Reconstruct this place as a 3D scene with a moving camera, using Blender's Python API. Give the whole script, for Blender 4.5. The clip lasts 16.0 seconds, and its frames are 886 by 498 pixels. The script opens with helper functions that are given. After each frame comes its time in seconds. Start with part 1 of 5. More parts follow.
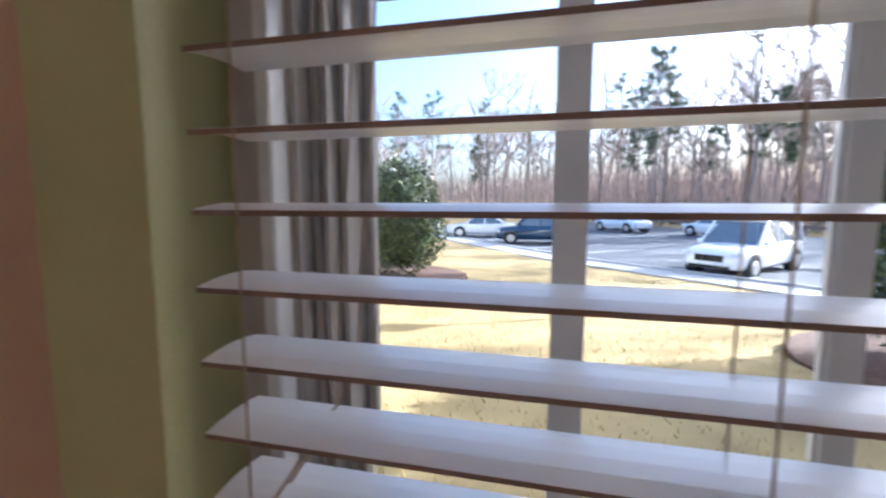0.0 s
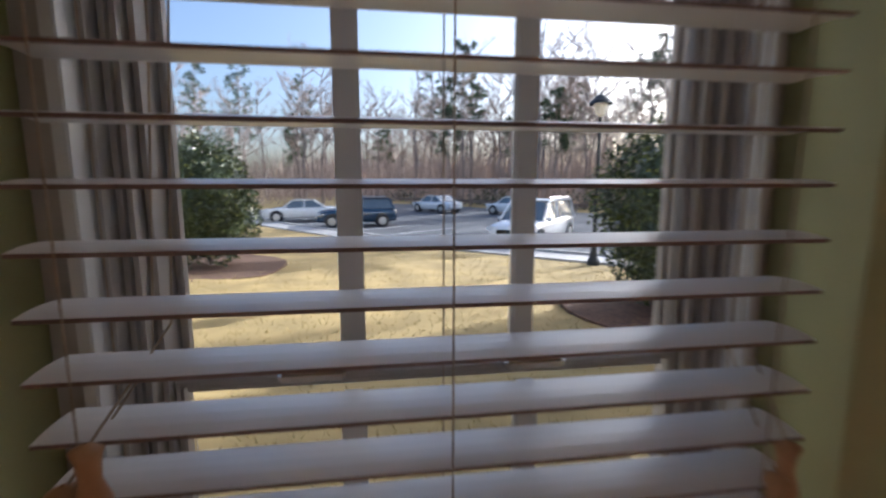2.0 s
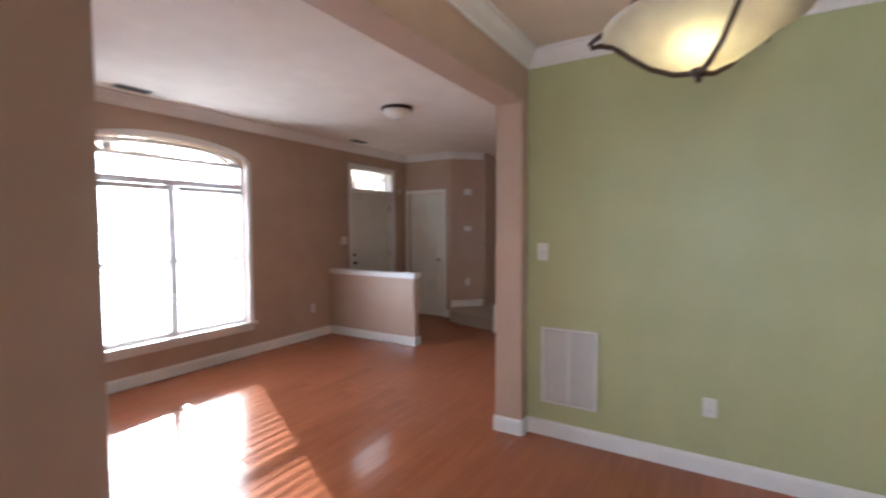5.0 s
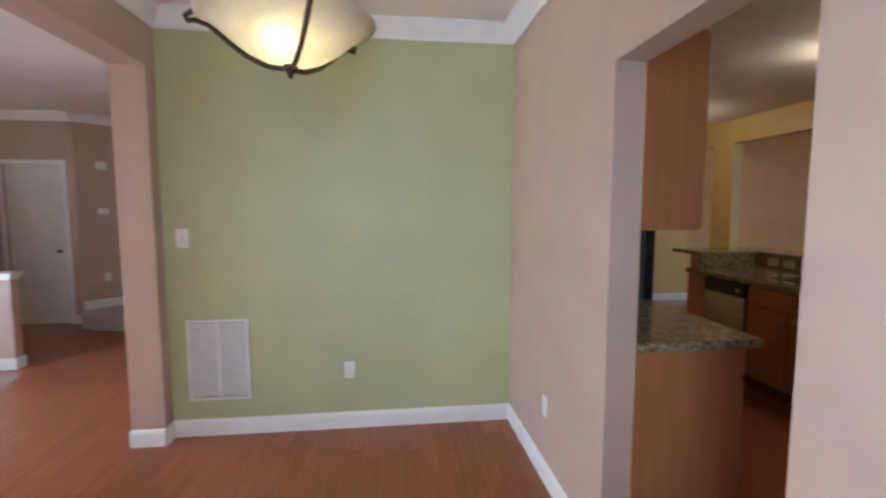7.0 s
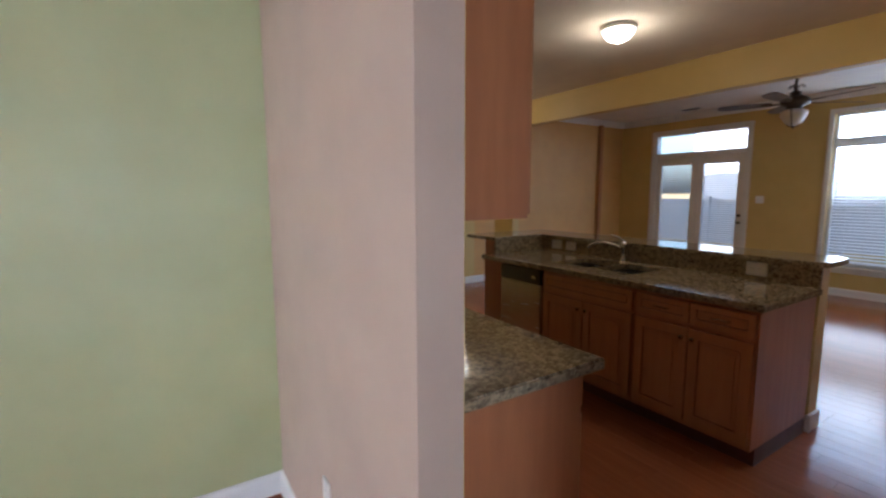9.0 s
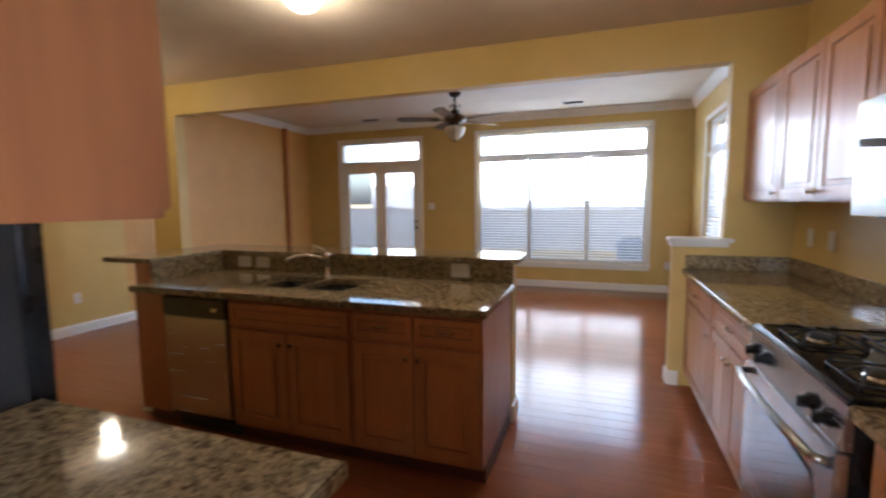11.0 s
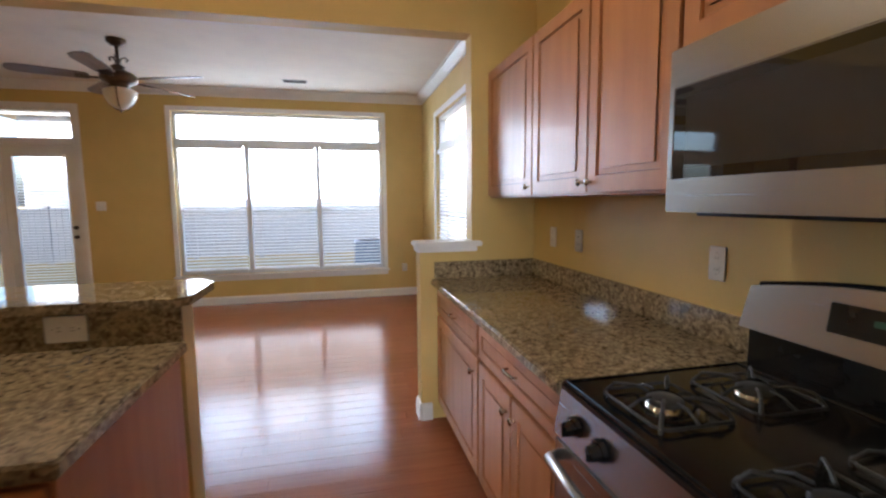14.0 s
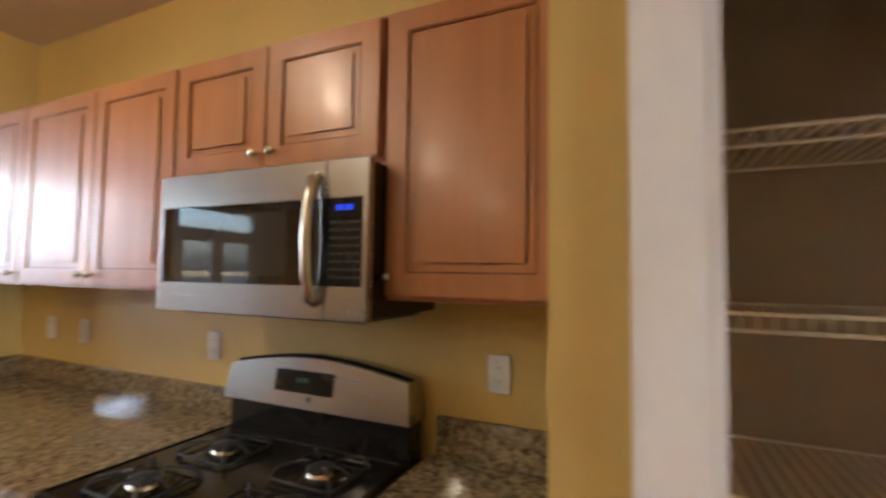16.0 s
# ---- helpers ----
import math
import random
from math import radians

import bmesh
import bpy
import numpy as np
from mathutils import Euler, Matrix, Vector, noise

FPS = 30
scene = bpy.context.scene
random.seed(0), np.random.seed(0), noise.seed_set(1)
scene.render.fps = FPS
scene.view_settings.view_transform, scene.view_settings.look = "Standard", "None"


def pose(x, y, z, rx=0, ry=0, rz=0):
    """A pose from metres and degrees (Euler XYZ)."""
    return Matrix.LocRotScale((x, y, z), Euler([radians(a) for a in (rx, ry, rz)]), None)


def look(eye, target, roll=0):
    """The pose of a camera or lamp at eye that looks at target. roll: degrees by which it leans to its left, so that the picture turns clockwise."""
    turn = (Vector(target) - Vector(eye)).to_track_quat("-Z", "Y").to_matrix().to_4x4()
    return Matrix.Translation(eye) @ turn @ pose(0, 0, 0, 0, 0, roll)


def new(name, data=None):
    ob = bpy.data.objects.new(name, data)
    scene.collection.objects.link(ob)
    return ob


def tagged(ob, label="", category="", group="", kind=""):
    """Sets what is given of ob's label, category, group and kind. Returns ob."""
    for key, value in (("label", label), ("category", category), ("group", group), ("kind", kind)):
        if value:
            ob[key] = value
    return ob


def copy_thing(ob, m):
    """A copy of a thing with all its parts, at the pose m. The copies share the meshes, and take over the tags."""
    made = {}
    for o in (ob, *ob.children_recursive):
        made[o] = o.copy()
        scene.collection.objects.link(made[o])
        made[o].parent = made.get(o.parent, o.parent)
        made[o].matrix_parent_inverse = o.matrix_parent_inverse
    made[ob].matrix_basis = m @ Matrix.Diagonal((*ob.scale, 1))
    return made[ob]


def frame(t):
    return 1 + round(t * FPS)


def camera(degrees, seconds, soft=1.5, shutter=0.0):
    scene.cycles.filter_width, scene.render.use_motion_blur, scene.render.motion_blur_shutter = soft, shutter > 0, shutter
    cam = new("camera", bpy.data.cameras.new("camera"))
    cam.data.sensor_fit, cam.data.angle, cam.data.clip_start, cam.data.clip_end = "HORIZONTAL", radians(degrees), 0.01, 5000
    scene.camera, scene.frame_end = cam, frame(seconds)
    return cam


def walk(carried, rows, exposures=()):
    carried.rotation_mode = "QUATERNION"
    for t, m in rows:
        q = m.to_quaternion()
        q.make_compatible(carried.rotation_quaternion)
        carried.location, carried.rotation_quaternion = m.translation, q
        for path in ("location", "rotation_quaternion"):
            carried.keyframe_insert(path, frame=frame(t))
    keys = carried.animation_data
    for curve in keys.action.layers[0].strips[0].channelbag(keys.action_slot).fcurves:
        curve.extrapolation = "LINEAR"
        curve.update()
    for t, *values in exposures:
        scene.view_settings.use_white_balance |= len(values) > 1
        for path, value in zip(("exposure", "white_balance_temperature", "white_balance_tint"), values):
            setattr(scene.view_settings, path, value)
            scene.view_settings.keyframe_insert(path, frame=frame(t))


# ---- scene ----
# camera and its walk
cam = camera(89.1, 16.0, 2.3, 0.5)
PATH = [
    (0, pose(3.861, -1.793, 1.457, 83.77, 0, -131.73)),
    (0.5, pose(3.84, -1.819, 1.455, 83.25, 0, -140.18)),
    (1, pose(3.834, -1.845, 1.458, 83.10, 0, -145.68)),
    (1.5, pose(3.834, -1.836, 1.442, 82.02, 0, -149.29)),
    (2, pose(3.779, -1.733, 1.453, 81.61, 0, -154.13)),
    (2.5, pose(3.731, -1.588, 1.473, 83.22, 0, -166.54)),
    (3, look((3.658, -1.401, 1.483), (3.633, -3.394, 1.314), -0.1)),
    (3.2, look((3.638, -1.339, 1.481), (3.417, -3.321, 1.335), -0.3)),
    (3.5, look((3.614, -1.285, 1.476), (3.095, -3.212, 1.347), -0.4)),
    (4, look((3.579, -1.232, 1.481), (2.602, -2.974, 1.367), -0.3)),
    (4.2, look((3.567, -1.201, 1.478), (2.416, -2.833, 1.371), -0.3)),
    (4.5, look((3.566, -1.157, 1.477), (2.164, -2.581, 1.381), -0.2)),
    (5, look((3.575, -1.079, 1.485), (1.869, -2.118, 1.388), -0.2)),
    (5.2, look((3.579, -1.038, 1.479), (1.788, -1.925, 1.385), 0.0)),
    (7.3, look((3.518, -0.801, 1.501), (1.567, -0.405, 1.306), 0.0)),
    (7.5, look((3.484, -0.787, 1.496), (1.558, -0.289, 1.293), -0.0)),
    (8, look((3.272, -0.685, 1.474), (1.41, 0.008, 1.246), 0.2)),
    (8.2, look((3.166, -0.621, 1.485), (1.33, 0.135, 1.249), 0.2)),
    (10.3, look((2.21, -0.065, 1.434), (1.084, 1.575, 1.228), -0.4)),
    (10.5, look((2.197, 0.02, 1.421), (1.19, 1.736, 1.224), -0.3)),
    (11, look((2.209, 0.122, 1.418), (1.551, 2.0, 1.217), -0.5)),
    (11.5, look((2.168, 0.226, 1.409), (1.821, 2.185, 1.208), -0.3)),
    (12, look((2.212, 0.327, 1.399), (2.114, 2.314, 1.192), -0.5)),
    (12.5, look((2.294, 0.487, 1.388), (2.388, 2.473, 1.172), -0.5)),
    (13, look((2.275, 0.683, 1.404), (2.481, 2.66, 1.184), -0.6)),
    (13.5, look((2.219, 0.888, 1.403), (2.563, 2.847, 1.193), -0.3)),
    (14, look((2.245, 1.186, 1.395), (2.696, 3.123, 1.184), -0.5)),
    (14.5, look((2.317, 1.281, 1.431), (2.924, 3.177, 1.239), -0.4)),
    (15, look((2.287, 1.119, 1.437), (3.368, 2.801, 1.398), 0.4)),
    (15.5, look((2.268, 0.952, 1.474), (3.8, 2.237, 1.516), 0.1)),
    (16, look((2.17, 0.834, 1.483), (3.993, 1.649, 1.593), 0.8)),
]
walk(cam, PATH, [(0, 1.85, 5000, 10), (.5, 1.2, 5050, 10), (1.5, .7, 5200, 10), (2.0, .85, 5400, 10), (2.5, 1.1, 5450, 10), (3.0, 1.5, 5500, 10), (4, 1.8, 5450, 10), (5, 1.85, 5300, 10), (7.5, 2.1, 5000, 10), (8.2, 2.0, 4900, 10), (10.5, 2.6, 5500, 10), (12.5, 2.75, 5450, 10), (14.5, 2.85, 5500, 10), (15.5, 3.15, 5500, 10), (16, 3.25, 5800, 10)])

# world, sun
world = bpy.data.worlds.new("world")
scene.world = world
world.use_nodes = True
sky = world.node_tree.nodes.new("ShaderNodeTexSky")
sky.sky_type, sky.sun_disc = 'NISHITA', False
sky.sun_elevation, sky.sun_rotation = radians(23.3), radians(206.5)
sky.air_density, sky.dust_density, sky.ozone_density = .9, 4.5, 1.0
bg = world.node_tree.nodes["Background"]
world.node_tree.links.new(sky.outputs[0], bg.inputs[0])
bg.inputs[1].default_value = 0.15
sun = new("sun", bpy.data.lights.new("sun", 'SUN'))
sun.data.energy, sun.data.angle, sun.data.color = 5.0, radians(0.5), (1, .94, .84)
sun.matrix_world = look((-4.47, -8.94, 4.3), (0, 0, 0))


# lamps that are lit
def bulb(name, x, y, z, watts, colour, radius):
    ob = new(name, bpy.data.lights.new(name, 'POINT'))
    ob.data.energy, ob.data.color, ob.data.shadow_soft_size = watts, colour, radius
    ob.location = (x, y, z)
    return ob


def sky_panel(name, m, w, h, watts):
    """Stands in for the sky's light in a window's opening."""
    ob = new(name, bpy.data.lights.new(name, 'AREA'))
    ob.data.shape, ob.data.size, ob.data.size_y, ob.data.energy, ob.data.color = 'RECTANGLE', w, h, watts, (.88, .94, 1)
    ob.matrix_world = m
    return ob


sky_panel("bay_sky", look((4.47, -1.02, 1.45), (0, -.15, 1.25)), .58, 1.25, 3.1).data.spread = radians(105)
sky_panel("living_sky", look((1.115, -5.87, 1.28), (1.115, 0, 1.1)), 1.5, 1.75, 22)
sky_panel("family_sky", look((1.53, 7.98, 2.0), (1.53, 0, 1.6)), 2.6, 1.1, 11.5)
sky_panel("side_sky", look((3.63, 6.16, 1.5), (0, 6.16, 1.4)), 1.3, 1.7, 1.4)
for dx in (-.1, .1):
    bulb("chandelier_light", 1.945 + dx, -1.14, 2.05, 1.1, (1, .88, .66), .02)
for x, y, watts in ((.43, 2.6, 1.6), (2.04, 2.52, 1.7), (-2.05, 2.87, 2.2)):
    bulb("kitchen_light", x, y, 2.5, watts, (1, .78, .5), .06)


# materials
def mat(name, c1, c2=None, scale=6, rough=.6, bump=.0, bscale=40, metal=0, stretch=(1, 1, 1), detail=5, vary=0, coat=0, spread=(.35, .65), big=.0):
    m = bpy.data.materials.new(name)
    m.use_nodes = True
    nt, b = m.node_tree, m.node_tree.nodes["Principled BSDF"]
    N, L = nt.nodes.new, nt.links.new
    tc, mp = N("ShaderNodeTexCoord"), N("ShaderNodeMapping")
    L(tc.outputs["Object"], mp.inputs[0])
    mp.inputs["Scale"].default_value = stretch
    nz = N("ShaderNodeTexNoise")
    nz.inputs["Scale"].default_value, nz.inputs["Detail"].default_value = scale, detail
    L(mp.outputs[0], nz.inputs["Vector"])
    ramp = N("ShaderNodeValToRGB")
    e = ramp.color_ramp.elements
    e[0].position, e[1].position = spread
    c2 = c2 or tuple(v * .88 for v in c1)
    e[0].color, e[1].color = (*c1, 1), (*c2, 1)
    L(nz.outputs["Fac"], ramp.inputs[0])
    col = ramp.outputs[0]
    if vary:
        oi, hs, mr = N("ShaderNodeObjectInfo"), N("ShaderNodeHueSaturation"), N("ShaderNodeMapRange")
        mr.inputs["To Min"].default_value, mr.inputs["To Max"].default_value = 1 - vary, 1 + vary
        L(oi.outputs["Random"], mr.inputs["Value"])
        L(mr.outputs[0], hs.inputs["Value"])
        L(col, hs.inputs["Color"])
        col = hs.outputs[0]
    if big:
        n2, mx = N("ShaderNodeTexNoise"), N("ShaderNodeMapRange")
        n2.inputs["Scale"].default_value, n2.inputs["Detail"].default_value = .9, 2
        L(tc.outputs["Object"], n2.inputs["Vector"])
        hs2 = N("ShaderNodeHueSaturation")
        mx.inputs["From Min"].default_value, mx.inputs["From Max"].default_value = .3, .7
        mx.inputs["To Min"].default_value, mx.inputs["To Max"].default_value = 1 - big, 1 + big
        L(n2.outputs["Fac"], mx.inputs["Value"])
        L(mx.outputs[0], hs2.inputs["Value"])
        L(col, hs2.inputs["Color"])
        col = hs2.outputs[0]
    L(col, b.inputs["Base Color"])
    rr = N("ShaderNodeMapRange")
    rr.inputs["To Min"].default_value, rr.inputs["To Max"].default_value = max(rough - .07, .02), min(rough + .07, 1)
    L(nz.outputs["Fac"], rr.inputs["Value"])
    L(rr.outputs[0], b.inputs["Roughness"])
    b.inputs["Metallic"].default_value = metal
    b.inputs["Coat Weight"].default_value = coat
    b.inputs["Coat Roughness"].default_value = .12
    if bump:
        bn, bp = N("ShaderNodeTexNoise"), N("ShaderNodeBump")
        bn.inputs["Scale"].default_value, bn.inputs["Detail"].default_value = bscale, 4
        L(mp.outputs[0], bn.inputs["Vector"])
        L(bn.outputs["Fac"], bp.inputs["Height"])
        bp.inputs["Strength"].default_value, bp.inputs["Distance"].default_value = bump, .004
        L(bp.outputs[0], b.inputs["Normal"])
    return m


def granite(name):
    m = mat(name, (.105, .073, .04), (.37, .285, .165), 34, .13, 0, detail=9, spread=(.36, .6))
    nt, b = m.node_tree, m.node_tree.nodes["Principled BSDF"]
    N, L = nt.nodes.new, nt.links.new
    old = b.inputs["Base Color"].links[0].from_socket
    tc, vo, rp, mx = N("ShaderNodeTexCoord"), N("ShaderNodeTexVoronoi"), N("ShaderNodeValToRGB"), N("ShaderNodeMix")
    vo.inputs["Scale"].default_value = 95
    L(tc.outputs["Object"], vo.inputs["Vector"])
    L(vo.outputs["Color"], rp.inputs[0])
    e = rp.color_ramp.elements
    e[0].position, e[0].color, e[1].position, e[1].color = .25, (.03, .02, .014, 1), .75, (.45, .36, .22, 1)
    mx.data_type = 'RGBA'
    mx.inputs[0].default_value = .42
    L(old, mx.inputs["A"])
    L(rp.outputs[0], mx.inputs["B"])
    L(mx.outputs["Result"], b.inputs["Base Color"])
    return m


def glass(name, tint=(1, 1, 1), rough=0.0):
    m = bpy.data.materials.new(name)
    m.use_nodes = True
    b = m.node_tree.nodes["Principled BSDF"]
    b.inputs["Base Color"].default_value = (*tint, 1)
    b.inputs["Transmission Weight"].default_value, b.inputs["Roughness"].default_value, b.inputs["IOR"].default_value = 1, rough, 1.02
    return m


def glow(name, colour, strength):
    m = mat(name, colour, rough=.3)
    b = m.node_tree.nodes["Principled BSDF"]
    b.inputs["Emission Color"].default_value, b.inputs["Emission Strength"].default_value = (*colour, 1), strength
    return m


TAN = mat("tan_wall_paint", (.50, .36, .26), (.46, .33, .24), 3, .55, .12, 220, big=.03)
GREEN = mat("sage_green_wall_paint", (.46, .47, .24), (.43, .44, .22), 3, .5, .12, 220, big=.03)
YEL = mat("golden_yellow_wall_paint", (.62, .44, .14), (.58, .41, .125), 3, .5, .12, 220, big=.03)
CEIL = mat("ceiling_paint", (.74, .66, .55), (.70, .62, .52), 4, .85, .2, 160)
WHITE = mat("white_trim_paint", (.80, .78, .74), (.76, .74, .70), 5, .35, .05, 60)
DOORW = mat("white_door_paint", (.74, .72, .62), (.70, .68, .58), 5, .4, .05, 60)
VINYL = mat("white_window_vinyl", (.78, .78, .78), (.72, .72, .71), 8, .35)
# grey of the ribbed tracks; on stops and sashes it paints shade on vinyl
JAMB = mat("grey_track_and_vinyl_shade", (.50, .47, .44), (.42, .39, .36), 9, .5)
SLAT = mat("white_faux_wood_slat", (.78, .76, .74), (.74, .72, .70), 14, .32, .05, 90, stretch=(.2, 1, 1))
# white slat edges facing the dim room: their shade painted as brown
EDGE = mat("shade_brown_slat_edge", (.26, .17, .14), (.21, .135, .11), 20, .6)
CORD = mat("beige_cord", (.46, .38, .28), (.38, .30, .22), 60, .9)
KNOB = mat("light_wood_knob", (.55, .32, .16), (.45, .25, .12), 30, .5)
PLANK = mat("red_brown_wood_plank", (.33, .115, .05), (.285, .092, .04), 5, .14, .03, 60, stretch=(.35, 7, 1), vary=.06, big=.05)
PLANK.node_tree.nodes["Principled BSDF"].inputs["Specular IOR Level"].default_value = .36
GAP = mat("dark_floor_gap", (.22, .075, .035), rough=.35)
CHERRY = mat("cherry_cabinet_wood", (.47, .205, .078), (.415, .172, .064), 5, .32, .03, 50, stretch=(4, 4, .5), vary=.05, big=.05, coat=.12)
GLAZE_KICK = mat("dark_glaze_and_toe_kick", (.10, .03, .015), rough=.4)
CABIN = mat("cabinet_box_wood", (.42, .165, .064), (.37, .138, .054), 5, .35, .04, 50, stretch=(4, 4, .5))
STEEL = mat("brushed_stainless_steel", (.50, .49, .475), (.47, .46, .445), 40, .25, 0, 400, metal=1, stretch=(.05, 3, 3))
NICKEL = mat("satin_nickel", (.62, .58, .50), rough=.25, metal=1)
BLACK = mat("gloss_black_enamel", (.012, .012, .013), (.018, .018, .018), 8, .14)
MBLACK = mat("matt_black_iron", (.02, .02, .02), (.035, .035, .035), 30, .55, .2, 90)
def polished(m, rough):
    """Gives a material one even, low roughness."""
    rr = m.node_tree.nodes["Principled BSDF"].inputs["Roughness"].links[0].from_node
    rr.inputs["To Min"].default_value, rr.inputs["To Max"].default_value = rough, rough + .01
    m.node_tree.nodes["Principled BSDF"].inputs["Coat Roughness"].default_value = rough
    return m


GRAN = polished(granite("speckled_brown_granite"), .06)
DGLASS = polished(mat("dark_oven_glass", (.015, .014, .014), coat=1), .02)
SMOKED = polished(mat("dark_smoked_mesh", (.05, .047, .045), coat=1), .03)
BRONZE = mat("dark_bronze_metal", (.07, .05, .04), (.10, .07, .05), 20, .35, metal=.8)
PLATE = mat("white_plastic_plate", (.82, .80, .76), rough=.3)
SLOT = mat("dark_slot", (.08, .07, .06), rough=.6)
ALAB = mat("lit_alabaster_glass", (.66, .62, .48), (.56, .52, .4), 14, .3)
_n, _l = ALAB.node_tree.nodes, ALAB.node_tree.links
_t, _m = _n.new("ShaderNodeBsdfTranslucent"), _n.new("ShaderNodeMixShader")
_t.inputs[0].default_value, _m.inputs[0].default_value = (.8, .72, .5, 1), .4
_l.new(_n["Principled BSDF"].outputs[0], _m.inputs[1])
_l.new(_t.outputs[0], _m.inputs[2])
_l.new(_m.outputs[0], _n["Material Output"].inputs[0])
OPAL = glow("lit_opal_glass", (1, .86, .62), 2.5)
FROST = mat("unlit_frosted_glass", (.75, .70, .60), (.68, .62, .52), 12, .3)
DISPLAY = glow("blue_display", (.02, .07, 1), .08)
GDISP = glow("green_display", (.008, .05, .025), .05)
CLEAR = glass("clear_window_glass")
BLADE = mat("grey_brown_fan_blade", (.20, .17, .16), (.15, .12, .11), 6, .35, stretch=(.5, 6, 1))
CARPET = mat("beige_carpet", (.46, .38, .30), (.36, .29, .22), 90, .95, .6, 260)
GRILLE = mat("white_grille_enamel", (.72, .71, .66), rough=.4)
LAWN = mat("dormant_straw_lawn", (.42, .30, .115), (.29, .21, .08), 1.1, .95, .8, 25, detail=10, big=.12)
GRASS = mat("straw_grass_blade", (.50, .38, .15), (.34, .27, .09), 3, .9)
MULCH = mat("brown_mulch", (.16, .085, .05), (.09, .05, .03), 18, .95, .8, 30)
ASPHALT = mat("asphalt", (.10, .10, .105), (.14, .14, .145), 3, .9, .3, 120)
CONC = mat("concrete", (.48, .46, .43), (.40, .38, .36), 5, .9, .2, 60)
PAINTW = mat("white_road_paint", (.75, .75, .75), rough=.8)
SIDING = mat("white_house_siding", (.66, .655, .64), (.61, .605, .59), 4, .6, vary=.02)
SHING = mat("grey_brown_shingle", (.20, .18, .16), (.14, .12, .11), 9, .9, .4, 60)
BARK = mat("grey_brown_bark", (.33, .27, .235), (.24, .19, .165), 12, .95, .5, 30)
TWIG = mat("reddish_grey_twig", (.42, .33, .28), (.33, .25, .21), 5, .95, vary=.2)
NEEDLE = mat("pine_needles", (.11, .145, .075), (.07, .10, .05), 4, .8, vary=.15)
LEAF = mat("dark_green_shrub_leaf", (.055, .075, .026), (.032, .046, .016), 6, .38)
# lit copy of the shrub leaf: sunlight put into a yellower colour
LEAFLIT = mat("sunlit_yellow_green_leaf", (.17, .185, .04), (.10, .125, .028), 6, .4)
CARW = mat("white_car_paint", (.80, .80, .80), rough=.12, coat=1)
CARB = mat("dark_blue_car_paint", (.012, .04, .085), rough=.12, coat=1)
TYRE = mat("black_tyre_rubber", (.02, .02, .02), rough=.85)
RIM = mat("alloy_rim", (.6, .6, .6), rough=.3, metal=1)
# dark glass lightened to blue-grey: reflected sky put into the base colour
CGLASS = polished(mat("car_glass_sky_tint", (.12, .15, .18), coat=1), .03)
LIGHTS = mat("headlight_lens", (.7, .72, .75), rough=.1)
FENCE = mat("weathered_fence_wood", (.26, .20, .16), (.18, .13, .10), 6, .9, .2, 30)
PALEFENCE = mat("pale_fence_wood", (.50, .49, .48), (.41, .40, .39), 6, .9, .2, 30)
UNIT = mat("blue_grey_enamel", (.22, .27, .33), (.18, .22, .28), 6, .5)
REDWOOD = mat("red_brown_newel_wood", (.34, .06, .035), (.26, .045, .025), 9, .35)
VENT = mat("grey_ceiling_vent", (.45, .43, .40), rough=.5)
NEIGH = mat("grey_neighbour_siding", (.46, .49, .54), (.41, .44, .49), 4, .7)


# mesh helpers
def abox(bm, x0, x1, y0, y1, z0, z1, bevel=0.0, m=None):
    g = bmesh.ops.create_cube(bm, size=1, matrix=(m or Matrix()) @ Matrix.Translation(((x0 + x1) / 2, (y0 + y1) / 2, (z0 + z1) / 2)) @ Matrix.Diagonal((abs(x1 - x0), abs(y1 - y0), abs(z1 - z0), 1)))
    if bevel:
        es = list({e for v in g["verts"] for e in v.link_edges})
        bmesh.ops.bevel(bm, geom=es, offset=bevel, segments=2, affect='EDGES', clamp_overlap=True)
    return bm


def acyl(bm, p0, p1, r0, r1=None, seg=16, caps=True):
    p0, p1 = Vector(p0), Vector(p1)
    d = p1 - p0
    m = Matrix.Translation((p0 + p1) / 2) @ d.to_track_quat("Z", "Y").to_matrix().to_4x4()
    bmesh.ops.create_cone(bm, cap_ends=caps, segments=seg, radius1=r0, radius2=r0 if r1 is None else r1, depth=d.length, matrix=m)
    return bm


def aball(bm, c, rx, ry=None, rz=None, u=16, v=10):
    bmesh.ops.create_uvsphere(bm, u_segments=u, v_segments=v, radius=1, matrix=Matrix.Translation(c) @ Matrix.Diagonal((rx, ry or rx, rz or rx, 1)))
    return bm


def aprism(bm, pts, z0, z1):
    """An upright prism over a polygon given counter-clockwise."""
    lo = [bm.verts.new((x, y, z0)) for x, y in pts]
    hi = [bm.verts.new((x, y, z1)) for x, y in pts]
    bm.faces.new(lo[::-1])
    bm.faces.new(hi)
    for i in range(len(pts)):
        j = (i + 1) % len(pts)
        bm.faces.new((lo[i], lo[j], hi[j], hi[i]))
    return bm


def alathe(bm, profile, seg=28, cx=0, cy=0):
    """A turned shape: profile of (radius, height)."""
    rings = []
    for r, z in profile:
        rings.append([bm.verts.new((cx + r * math.cos(2 * math.pi * i / seg), cy + r * math.sin(2 * math.pi * i / seg), z)) for i in range(seg)])
    for a, b in zip(rings, rings[1:]):
        for i in range(seg):
            j = (i + 1) % seg
            bm.faces.new((a[i], a[j], b[j], b[i]))
    return bm


